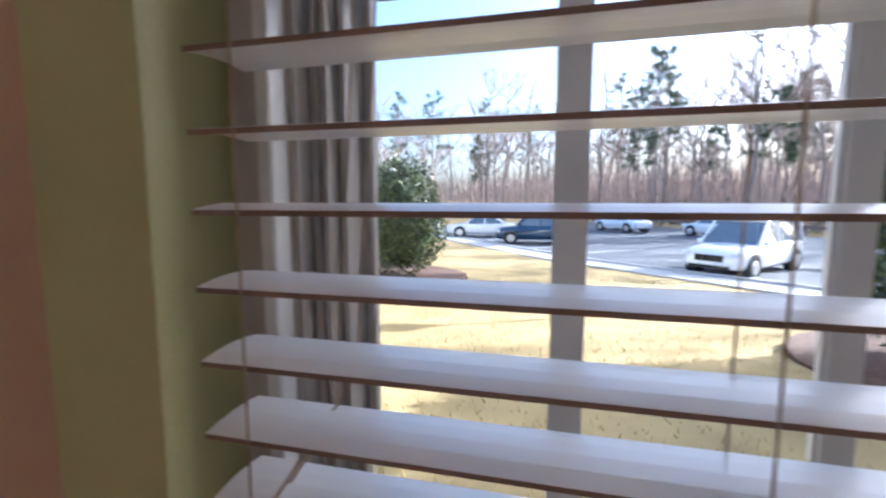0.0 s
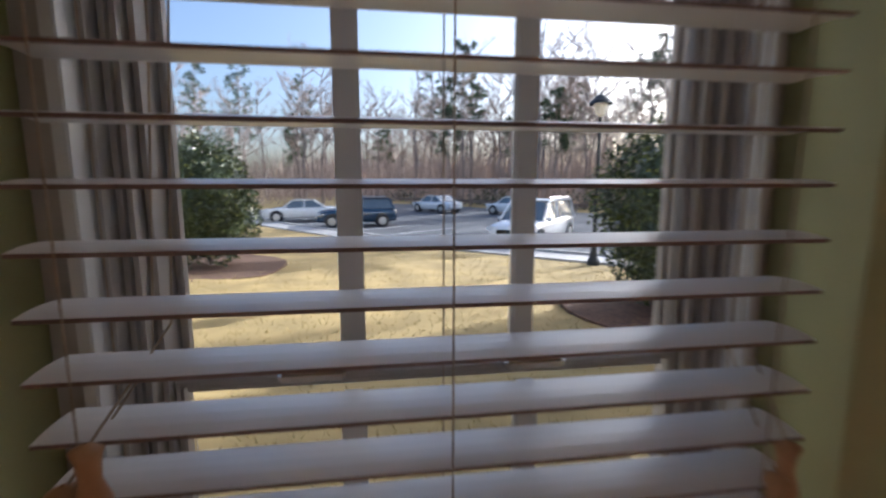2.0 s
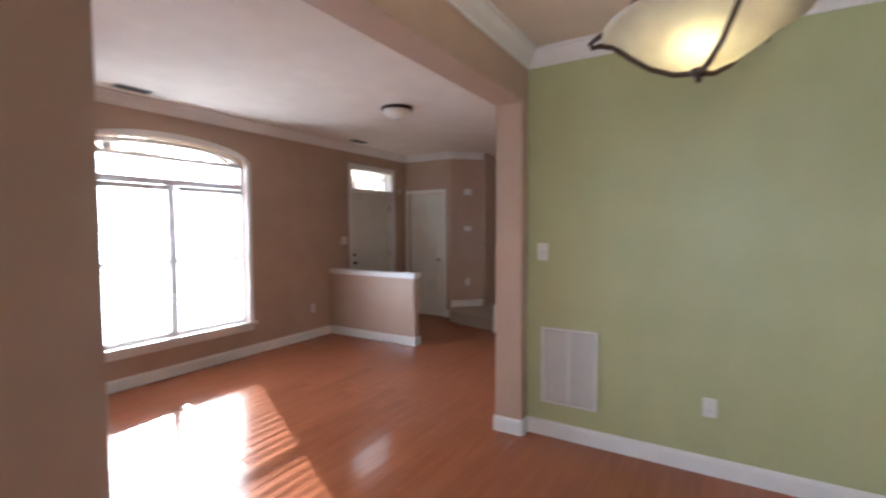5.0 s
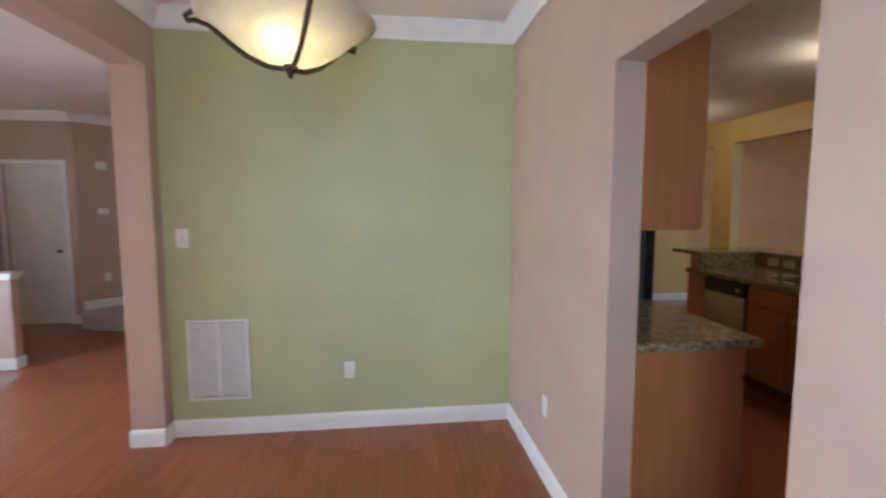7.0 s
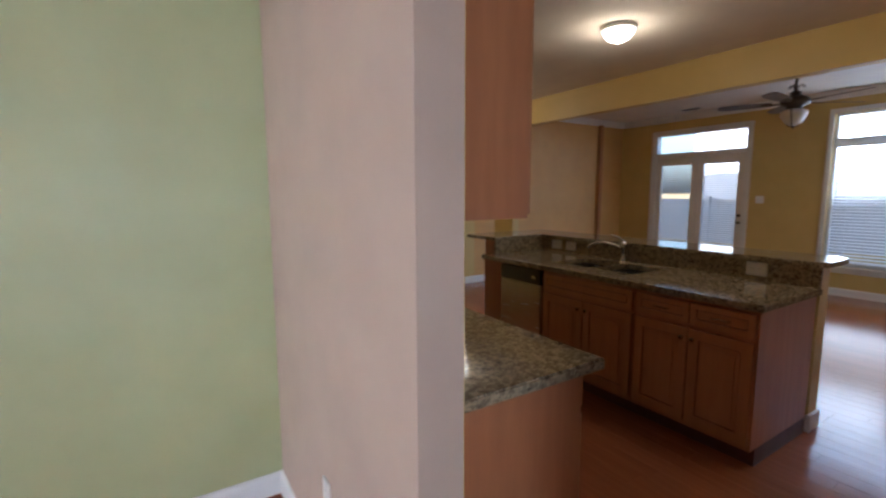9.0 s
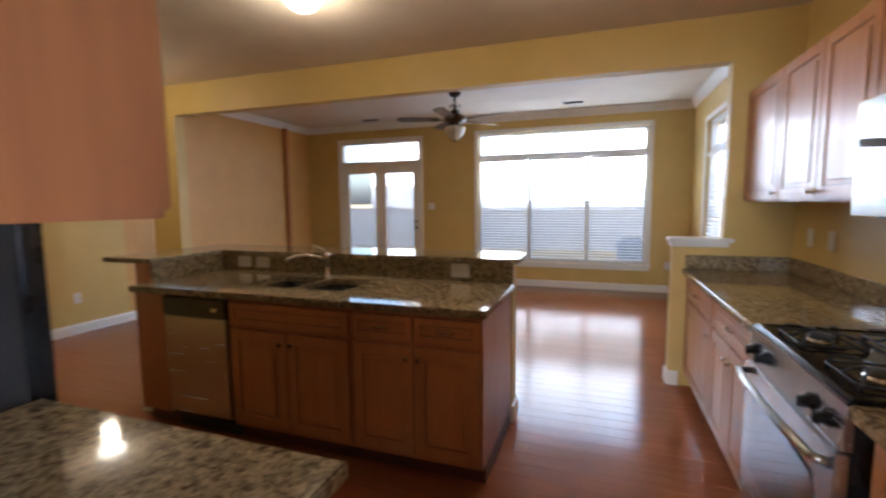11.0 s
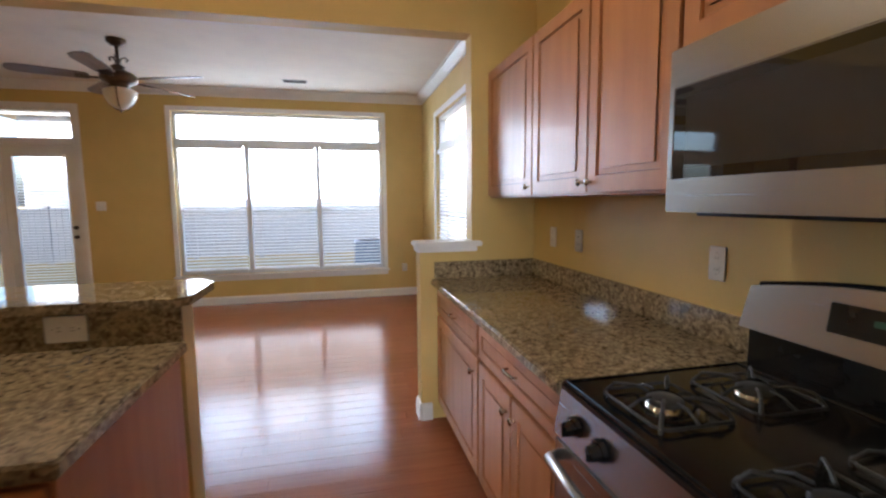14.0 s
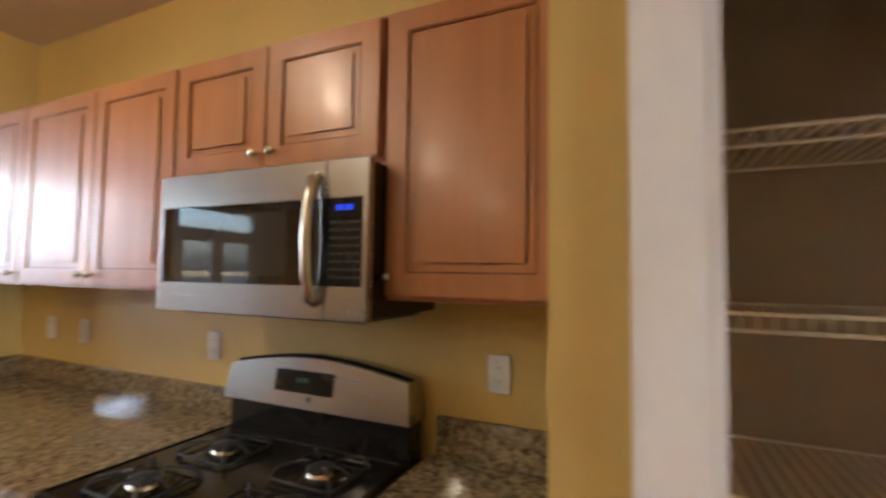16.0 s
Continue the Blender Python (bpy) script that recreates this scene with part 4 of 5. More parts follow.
# gas range
r = thing("gas_range", "stainless steel gas range with a black cooktop", "range", pose(2.82, 2.232, 0, 0, 0, -90))
RW = .762
part("body", box(.002, RW - .002, .0, .66, .06, .90, .004), BLACK, r, "black enamelled side panels")
for x in (.05, RW - .05):
    for y in (.06, .6):
        part("foot", acyl(bmesh.new(), (x, y, 0), (x, y, .06), .02, seg=12), MBLACK, r)
part("drawer", box(.006, RW - .006, -.022, -.001, .075, .245, .006), STEEL, r)
part("drawer_handle", atube(bmesh.new(), [(.10, -.02, .215), (.12, -.045, .218), (RW / 2, -.052, .222), (RW - .12, -.045, .218), (RW - .10, -.02, .215)], .01, 10), STEEL, r, smooth=True)
d = frame_of(r, "oven_door", .006, RW - .006, -.032, -.002, .255, .775, .11, STEEL)
bm = bmesh.new()
aprism(bm, [(.098, 0), (RW - .098, 0), (RW - .098, .235), (RW - .14, .285), (RW / 2, .305), (.14, .285), (.098, .235)], 0, .006)
bmesh.ops.transform(bm, matrix=pose(0, -.028, .363, 90, 0, 0), verts=bm.verts)
part("oven_window", bm, DGLASS, r, "dark oven window")
part("window_backing", box(.10, RW - .10, -.027, -.006, .36, .67, .003), STEEL, r)
part("oven_handle", atube(bmesh.new(), [(.03, -.03, .735), (.05, -.07, .742), (.2, -.085, .748), (RW / 2, -.09, .75), (RW - .2, -.085, .748), (RW - .05, -.07, .742), (RW - .03, -.03, .735)], .0145, 12), STEEL, r, "stainless bar handle", True)
bm = bmesh.new()
aprism(bm, [(-.034, .785), (.0, .785), (.0, .905), (-.012, .905)], .002, RW - .002)
bmesh.ops.transform(bm, matrix=Matrix(((0, 0, 1, 0), (1, 0, 0, 0), (0, 1, 0, 0), (0, 0, 0, 1))), verts=bm.verts)
part("control_panel", bm, STEEL, r)
for x in (.097, .207, .585, .688):
    bm = acyl(bmesh.new(), (x, -.022, .845), (x, -.034, .843), .026, seg=20)
    acyl(bm, (x, -.03, .843), (x, -.056, .838), .02, .017, seg=20)
    abox(bm, x - .004, x + .004, -.062, -.05, .822, .858, .002)
    part("knob", bm, BLACK, r, "black control knob")
part("cooktop", box(0, RW, -.016, .60, .898, .922, .006), BLACK, r, "black enamelled cooktop")
BURN = [(x, y) for x in (.205, .575) for y in (.135, .385)]
part("cooktop_rim", atube(bmesh.new(), [(.014, .0, .922), (RW - .014, .0, .922), (RW - .014, .535, .922), (.014, .535, .922), (.014, .0, .922)], .005, 6), BLACK, r)
for bx, by in BURN:
    bm = bmesh.new()
    ring = [(bx + sx * .105, by + sy * .095, .932) for sx, sy in ((-1, -.8), (-.8, -1), (.8, -1), (1, -.8), (1, .8), (.8, 1), (-.8, 1), (-1, .8), (-1, -.8))]
    atube(bm, ring, .0036, 6)
    for sx, sy in ((-1, -1), (1, -1), (1, 1), (-1, 1)):
        px, py = bx + sx * .097, by + sy * .088
        acyl(bm, (px, py, .92), (px, py, .932), .005, seg=8)
        atube(bm, [(px, py, .932), (bx + sx * .082, by + sy * .074, .957), (bx + sx * .05, by + sy * .045, .962), (bx + sx * .026, by + sy * .024, .955)], .0048, 6, .0036)
    for dx, dy in ((1, 0), (-1, 0), (0, 1), (0, -1)):
        atube(bm, [(bx + dx * .105, by + dy * .095, .932), (bx + dx * .07, by + dy * .064, .95), (bx + dx * .04, by + dy * .036, .953)], .0042, 6, .0032)
    part("grate", bm, MBLACK, r, "black cast iron grate")
    part("drip_bowl", alathe(bmesh.new(), [(.09, .9225), (.086, .9255), (.06, .924), (.05, .9235)], 24, bx, by), BLACK, r, smooth=True)
    part("burner", alathe(bmesh.new(), [(.042, .923), (.04, .933), (.032, .936), (.032, .940)], 20, bx, by), NICKEL, r, "metal burner ring", True)
    part("burner_cap", alathe(bmesh.new(), [(.040, .938), (.040, .944), (.032, .949), (.001, .951)], 20, bx, by), MBLACK, r, smooth=True)
part("backguard_base", box(.01, RW - .01, .57, .655, .90, 1.04, .004), BLACK, r, "black lower backguard")
bm = bmesh.new()
arc = [(.0, 1.03), (RW, 1.03)] + [(RW - .015 - (RW - .03) * i / 16, 1.15 + .042 * math.sin(math.pi * i / 16)) for i in range(17)]
fr = [bm.verts.new((x, .545 + (z - 1.03) * .16, z)) for x, z in arc]
bk = [bm.verts.new((x, .655, z + (.003 if z > 1.08 else 0))) for x, z in arc]
bm.faces.new(fr)
bm.faces.new(bk[::-1])
for i in range(len(arc)):
    j = (i + 1) % len(arc)
    bm.faces.new((fr[i], fr[j], bk[j], bk[i]))
part("backguard", bm, STEEL, r, "curved stainless backguard")
part("backguard_trim", atube(bmesh.new(), [(x, .60, z + .003) for x, z in arc[2:]], .007, 6), BLACK, r)
part("display", box(.235, .475, -.002, .002, -.036, .036, .004, Matrix.Translation((0, .554, 1.115)) @ pose(0, 0, 0, -9, 0, 0)), BLACK, r, "dark clock display")
part("clock_digits", box(.33, .38, -.0032, -.002, -.006, .008, 0, Matrix.Translation((0, .554, 1.12)) @ pose(0, 0, 0, -9, 0, 0)), GDISP, r, "green clock digits")
part("badge", acyl(bmesh.new(), (RW / 2, .545, 1.062), (RW / 2, .552, 1.062), .009, seg=16), NICKEL, r)

# microwave over the range
o = thing("microwave_oven", "stainless steel over-range microwave with a dark window", "microwave", pose(3.118, 2.222, -.018, 0, 0, -90))
MW = .776
part("body", box(.004, MW - .004, .0, .378, 1.385, 1.785, .004), BLACK, o, "black side and underside")


def faced(pts, y0, y1):
    """A plate of one outline, standing in the xz plane, with eased edges."""
    bm = aprism(bmesh.new(), pts, -y1, -y0)
    bmesh.ops.transform(bm, matrix=pose(0, 0, 0, 90, 0, 0), verts=bm.verts)
    bmesh.ops.recalc_face_normals(bm, faces=bm.faces)
    bmesh.ops.bevel(bm, geom=[e for e in bm.edges if e.calc_face_angle(0) > 1], offset=.003, segments=2, affect='EDGES', clamp_overlap=True)
    return bm


XD = MW - .13
part("door_frame", faced([(0, 1.38), (XD, 1.38), (XD, 1.465), (.022, 1.465), (.022, 1.69), (XD, 1.69), (XD, 1.789), (0, 1.789)], -.026, -.001), STEEL, o)
part("door_window", box(.022, MW - .13, -.024, -.002, 1.465, 1.69), DGLASS, o, "dark reflective window")
part("window_surround", box(.06, MW - .26, -.0252, -.0238, 1.49, 1.665), SMOKED, o)
part("control_frame", faced([(XD + .001, 1.38), (MW, 1.38), (MW, 1.789), (XD + .001, 1.789), (XD + .001, 1.69), (MW - .02, 1.69), (MW - .02, 1.465), (XD + .001, 1.465)], -.026, -.001), STEEL, o)
p = part("control_panel", box(MW - .128, MW - .02, -.0245, -.002, 1.465, 1.69), BLACK, o, "black touch panel")
for x0, x1 in ((-.098, -.088), (-.085, -.075), (-.069, -.059), (-.056, -.048)):
    part("display_digit", box(MW + x0, MW + x1, -.0262, -.0244, 1.658, 1.672), DISPLAY, p, "blue clock digit")
data = mesh("key", box(0, .019, -.0256, -.0244, 0, .006), mat("grey_key_print", (.035, .035, .037), rough=.3))
for i in range(8):
    for j in range(4):
        again("key", data, p, pose(MW - .116 + j * .024, 0, 1.485 + i * .02))
part("handle", atube(bmesh.new(), [(MW - .158, -.022, 1.425), (MW - .158, -.044, 1.432), (MW - .158, -.058, 1.49), (MW - .158, -.064, 1.585), (MW - .158, -.058, 1.68), (MW - .158, -.044, 1.738), (MW - .158, -.022, 1.745)], .016, 14), NICKEL, o, "curved stainless handle", True)
part("vent_strip", box(.05, MW - .05, .03, .36, 1.37, 1.385), MBLACK, o)

# island with sink, dishwasher and raised bar
cabinet("cherry filler panel at the end of the island", pose(-.62, 2.165, 0), .264, 0, .873, .72, [], (), True)
cabinet("cherry sink base cabinet with two doors", pose(.155, 2.165, 0), .82, 0, .873, .72, [(.012, .405, .13, .70, (.375, .64)), (.412, .808, .13, .70, (.445, .64))], [(.012, .808, .725, .855, False)], True, .19)
cabinet("cherry island base cabinet with two drawers and two doors", pose(.977, 2.165, 0), .715, 0, .873, .72, [(.012, .354, .13, .70, (.325, .64)), (.361, .703, .13, .70, (.39, .64))], [(.012, .354, .725, .855, True), (.361, .703, .725, .855, True)], True)
d = thing("dishwasher", "stainless dishwasher with a black control strip", "dishwasher", pose(-.352, 2.165, 0))
part("body", box(.004, .502, .0, .6, .1, .868), BLACK, d)
part("door", box(.006, .50, -.026, -.001, .13, .745, .006), STEEL, d, "brushed stainless door")
part("control_strip", box(.006, .50, -.03, -.001, .748, .866, .005), BLACK, d, "black control strip")
part("toe_kick", box(.006, .50, .05, .58, .0, .099), MBLACK, d)
part("latch", box(.40, .44, -.034, -.029, .79, .815, .002), NICKEL, d)
c = top_slab("brown granite island countertop with a sink cut-out", -.62, 1.716, 2.128, 2.888, .875, .915, ((.09, .435, 2.37, 2.76), (.475, .80, 2.37, 2.76)))
part("backsplash", box(-.60, 1.70, 2.889, 2.909, .90, 1.04, .002), GRAN, c)
part("backsplash", box(-.62, -.60, 2.285, 2.909, .90, 1.04, .002), GRAN, c)
s = thing("kitchen_sink", "double bowl stainless steel undermount sink", "sink")
for x0, x1 in ((.085, .44), (.47, .805)):
    bm = bmesh.new()
    abox(bm, x0, x1, 2.365, 2.765, .70, .703)
    abox(bm, x0, x0 + .004, 2.365, 2.765, .703, .874)
    abox(bm, x1 - .004, x1, 2.365, 2.765, .703, .874)
    abox(bm, x0, x1, 2.365, 2.369, .703, .874)
    abox(bm, x0, x1, 2.761, 2.765, .703, .874)
    part("bowl", bm, STEEL, s)
    part("drain", alathe(bmesh.new(), [(.04, .7035), (.035, .7045), (.001, .704)], 20, (x0 + x1) / 2, 2.57), NICKEL, s)
f = thing("faucet", "chrome kitchen faucet with a single lever", "faucet", pose(.40, 2.825, .915))
part("base", alathe(bmesh.new(), [(.03, 0), (.03, .008), (.022, .014), (.02, .10), (.024, .105), (.024, .15), (.018, .165), (.001, .17)], 20), NICKEL, f, smooth=True)
part("spout", atube(bmesh.new(), [(0, 0, .10), (-.05, -.03, .135), (-.12, -.07, .155), (-.19, -.11, .15), (-.235, -.135, .125), (-.245, -.14, .10)], .0125, 10), NICKEL, f, smooth=True)
part("lever", atube(bmesh.new(), [(0, 0, .165), (-.03, -.02, .20), (-.09, -.05, .225)], .007, 8), NICKEL, f, smooth=True)
b = thing("raised_bar", "raised granite breakfast bar on a yellow half wall", "breakfast bar")
part("half_wall", box(-.75, 1.695, 2.912, 3.04, 0, 1.038), YEL, b, "golden yellow half wall")
part("half_wall", box(-.75, -.622, 2.29, 2.911, 0, 1.038), YEL, b, "golden yellow half wall")
bm = bmesh.new()
aprism(bm, [(-1.02, 2.25), (-.585, 2.25), (-.585, 2.865), (1.69, 2.865), (1.735, 2.91), (1.735, 3.2), (1.66, 3.29), (-1.02, 3.29)], 1.040, 1.072)
bmesh.ops.bevel(bm, geom=[e for e in bm.edges if e.calc_face_angle(0) > .5 and abs(e.verts[0].co.z - e.verts[1].co.z) < .001], offset=.006, segments=2, affect='EDGES')
part("bar_top", bm, GRAN, b)
bm = box(1.685, 1.712, 2.90, 3.056, 0, .11, .004)
part("baseboard", bm, WHITE, b)
part("baseboard", box(-.766, -.606, 2.274, 2.30, 0, .11, .004), WHITE, b)
part("baseboard", box(-.75, 1.70, 3.04, 3.056, 0, .11, .004), WHITE, b)
part("end_panel", box(-.751, -.62, 2.276, 2.289, .0, 1.038, .002), CABIN, b, "cherry wood end panel")

# cabinets beside the opening, and the refrigerator
cabinet("cherry base cabinet under the short granite counter", pose(1.70, .80, 0, 0, 0, 180), .88, 0, .873, .648, [(.012, .43, .13, .70, (.40, .64)), (.44, .868, .13, .70, (.47, .64))], [(.012, .43, .725, .855, True), (.44, .868, .725, .855, True)], True)
top_slab("brown granite countertop beside the kitchen opening", .82, 1.752, .153, .855, .875, .915)
cabinet("cherry wall cabinet beside the kitchen opening", pose(1.605, .615, 0, 0, 0, 180), .80, 1.40, 2.30, .463, [(.01, .395, 1.412, 2.29, (.37, 1.47)), (.405, .79, 1.412, 2.29, (.47, 1.47))])
f = thing("refrigerator", "black two-door refrigerator beside the counter", "refrigerator", pose(.80, .88, 0, 0, 0, 180))
part("body", box(.0, .80, .04, .72, .03, 1.74, .006), mat("black_textured_fridge", (.035, .035, .037), rough=.4, bump=.2, bscale=200), f)
part("freezer_door", box(.436, .798, -.03, .035, .05, 1.74, .012), BLACK, f)
part("fridge_door", box(.002, .432, -.03, .035, .05, 1.74, .012), BLACK, f)
for x in (.40, .468):
    part("handle", atube(bmesh.new(), [(x, -.028, .72), (x, -.06, .75), (x, -.06, 1.4), (x, -.028, 1.43)], .011, 10), BLACK, f)
part("grille", box(.01, .79, .02, .6, 0, .04), MBLACK, f)

# pantry doorway and wire shelves
d = thing("door_4", "white cased pantry doorway without a door", "doorway", kind="structure")
part("door_trim", box(2.70, 2.722, .772, .848, 0, 2.11, .006), WHITE, d)
part("door_jamb", box(2.722, 2.82, .756, .772, 0, 2.07, .003), WHITE, d)
part("door_head", box(2.70, 2.722, .155, .771, 2.03, 2.11, .006), WHITE, d)
for i, z in enumerate((1.75, 1.42, 1.10, .78)):
    s = thing("wire_shelf", "white coated wire pantry shelf", "shelf", group="pantry shelves")
    y0, y1 = .155, .845
    part("front_rail", acyl(bmesh.new(), (3.12, y0, z), (3.12, y1, z), .004, seg=8), WHITE, s)
    part("front_lip", acyl(bmesh.new(), (3.12, y0, z - .03), (3.12, y1, z - .03), .004, seg=8), WHITE, s)
    part("back_rail", acyl(bmesh.new(), (3.48, y0, z), (3.48, y1, z), .004, seg=8), WHITE, s)
    bm = bmesh.new()
    n = 27
    for k in range(n):
        y = y0 + (y1 - y0) * (k + .5) / n
        abox(bm, 3.119, 3.484, y - .0015, y + .0015, z - .0015, z + .0015)
        abox(bm, 3.1185, 3.1215, y - .0015, y + .0015, z - .03, z)
    tagged(part("wire_grid", bm, WHITE, s), kind="stuff")


# outside: one sloping sheet of ground that reaches the horizon
OUTN = Vector((.5604, -.8282))


def ground_z(x, y):
    d = (x - 3.67) * OUTN.x + (y + 2.15) * OUTN.y
    return -.22 - .043 * min(max(d, 0), 19)


xs = [-900, -300, -120] + list(range(-60, -9, 5)) + [v * 1.0 for v in range(-8, 36)] + list(range(38, 80, 4)) + [120, 300, 900]
ys = [-900, -300, -140] + list(range(-80, -34, 5)) + [v * 1.0 for v in range(-34, 10)] + list(range(12, 50, 5)) + [90, 300, 900]
bm = bmesh.new()
rnd = random.Random(4)
grid = [[bm.verts.new((x, y, ground_z(x, y) + rnd.uniform(-.015, .015))) for x in xs] for y in ys]
for a, b in zip(grid, grid[1:]):
    for i in range(len(xs) - 1):
        bm.faces.new((a[i], a[i + 1], b[i + 1], b[i]))
solid("ground", bm, LAWN, "dormant straw-coloured lawn sloping away", "ground", smooth=True)
bm = bmesh.new()
for _ in range(16000):
    u, v = rnd.uniform(-5, 9), 1.2 + 13 * rnd.random() ** 1.5
    x, y = 3.67 + OUTN.x * v + .8282 * u, -2.15 + OUTN.y * v + .5604 * u
    if y > -5.6 and x < 3.6:
        continue
    z, h, a = ground_z(x, y), rnd.uniform(.03, .075), rnd.uniform(0, 6.28)
    c, s, t = .006 * math.cos(a), .006 * math.sin(a), rnd.uniform(-.04, .04)
    bm.faces.new((bm.verts.new((x - c, y - s, z - .01)), bm.verts.new((x + c, y + s, z - .01)), bm.verts.new((x + t, y + t * .6, z + h))))
solid("lawn_grass", bm, GRASS, "short straw-coloured grass blades", "grass", "stuff")

# car park: asphalt, kerb, pavement and painted lines
E0, ED, EM = Vector((9.0, -16.9)), Vector((.948, -.319)), Vector((-.319, -.948))


def lot(u, v):
    p = E0 + ED * u + EM * v
    return p.x, p.y


def strip(name, u0, u1, v0, v1, lift, thick, material, label, category):
    bm = bmesh.new()
    n = 40
    rows = []
    for i in range(n + 1):
        u = u0 + (u1 - u0) * i / n
        rows.append([bm.verts.new((*lot(u, v), ground_z(*lot(u, v)) + k)) for v, k in ((v0, lift - thick), (v0, lift), ((v0 + v1) / 2, lift), (v1, lift), (v1, lift - thick))])
    for a, b in zip(rows, rows[1:]):
        for k in range(4):
            bm.faces.new((a[k], a[k + 1], b[k + 1], b[k]))
    return solid(name, bm, material, label, category)


strip("road", -45, 32, 0, 22, .02, .1, ASPHALT, "grey asphalt car park", "car park")
strip("kerb", -45, 32, -.18, 0, .12, .2, CONC, "pale concrete kerb beside the car park", "kerb")
strip("pavement", -45, 32, -1.5, -.19, .05, .1, CONC, "pale concrete footpath along the lawn", "pavement")
for i in range(-6, 12):
    strip("marking", i * 2.75 - 1.3, i * 2.75 - 1.2, .5, 5.4, .03, .02, PAINTW, "white painted parking bay line", "road marking")
bm = bmesh.new()
x, y = 14.2, -9.45
pts = [(x + 2.2 * math.cos(a) * (1 + .12 * math.sin(3 * a)), y + 1.7 * math.sin(a)) for a in [i * math.pi / 12 for i in range(24)]]
aprism(bm, pts, ground_z(x, y) - .1, ground_z(x, y) + .08)
solid("mulch_bed", bm, MULCH, "brown mulch bed round the shrub", "mulch bed")
bm = bmesh.new()
pts = [(3.2 + 2.0 * math.cos(a), -9.2 + 1.7 * math.sin(a)) for a in [i * math.pi / 12 for i in range(24)]]
aprism(bm, pts, -.75, ground_z(3.2, -9.2) + .05)
solid("mulch_bed", bm, MULCH, "brown mulch bed under the large shrub", "mulch bed")


def shrub(x, y, z, rx, rz, n, leaf, label, seed):
    s = thing("shrub", label, "shrub", pose(x, y, z))
    rnd = random.Random(seed)
    part("stems", acyl(bmesh.new(), (0, 0, -.05), (0, 0, rz * 1.1), .06, .02, 8), BARK, s)
    # the lighter share sits slightly further out and paints sunlit leaves
    for material, share in ((LEAF, .82), (LEAFLIT, .18)):
        bm = bmesh.new()
        for _ in range(int(n * share)):
            a, b = rnd.uniform(0, 2 * math.pi), math.acos(rnd.uniform(-.92, 1))
            lump = 1 + .10 * math.sin(3.1 * a + seed) * math.sin(4 * b) + .07 * math.sin(7 * a) + rnd.uniform(-.16, .05)
            if material is LEAFLIT:
                lump += .03
            c = Vector((rx * lump * math.sin(b) * math.cos(a), rx * lump * math.sin(b) * math.sin(a), rz + rz * lump * math.cos(b)))
            if c.z < .05:
                c.z = rnd.uniform(.05, .2)
            q = Euler((rnd.uniform(-1.3, 1.3), rnd.uniform(-1.3, 1.3), rnd.uniform(0, 6.28))).to_matrix()
            k = leaf * rnd.uniform(.6, 1.3)
            bm.faces.new([bm.verts.new(c + q @ Vector(p)) for p in ((-k, 0, 0), (0, -k * .45, .01), (k, 0, 0), (0, k * .45, .01))])
        part("leaves", bm, material, s, "glossy dark green leaves" if material is LEAF else "yellow-green leaves with sunlight in their colour")
    bm = aball(bmesh.new(), (0, 0, rz), rx * .8, rx * .8, rz * .85, 20, 14)
    for v in bm.verts:
        v.co += Vector((rnd.uniform(-.06, .06), rnd.uniform(-.06, .06), rnd.uniform(-.06, .06))) * rx
    part("inner_foliage", bm, LEAF, s)
    return s


shrub(14.2, -9.45, ground_z(14.2, -9.45) + .05, 1.15, 1.62, 9000, .06, "rounded dark green holly shrub on a mulch bed", 2)
shrub(3.15, -9.3, ground_z(3.15, -9.3), 1.5, 1.48, 15000, .05, "large dense dark green shrub near the house", 5)


# bare trees and pines
def bare_tree(seed, h):
    rnd = random.Random(seed)
    t = thing("bare_tree", "tall leafless grey-brown woodland tree", "tree", group="woodland trees")
    trunk, twigs = bmesh.new(), bmesh.new()
    pts = [Vector((0, 0, -.3))]
    for i in range(1, 8):
        pts.append(Vector((rnd.uniform(-.2, .2) * i * .5, rnd.uniform(-.2, .2) * i * .5, h * i / 7)))
    atube(trunk, pts, h * .013, 7, h * .002)

    def limb(p, d, ln, r, depth):
        q = p + d * ln * .5 + Vector((0, 0, ln * .06))
        e = p + d * ln + Vector((0, 0, ln * .18))
        atube(trunk if depth == 0 else twigs, [p, q, e], r, 4 if depth else 5, r * .4)
        if depth >= 3:
            return
        for k in range(4 if depth < 2 else 3):
            f = rnd.uniform(.3, 1)
            s = p + (e - p) * f
            nd = (d + Vector((rnd.uniform(-.9, .9), rnd.uniform(-.9, .9), rnd.uniform(-.1, .8)))).normalized()
            limb(s, nd, ln * rnd.uniform(.4, .65), r * .5, depth + 1)
    for i in range(11):
        f = rnd.uniform(.3, .98)
        a = rnd.uniform(0, 6.28)
        k = min(int(f * 7), 6)
        p = pts[k].lerp(pts[k + 1], f * 7 - k)
        limb(p, Vector((math.cos(a), math.sin(a), rnd.uniform(.3, .9))).normalized(), h * rnd.uniform(.14, .26) * (1.25 - f * .7), h * .0045, 0)
    part("trunk", trunk, BARK, t)
    part("crown", twigs, TWIG, t, "bare reddish-grey twigs")
    return t


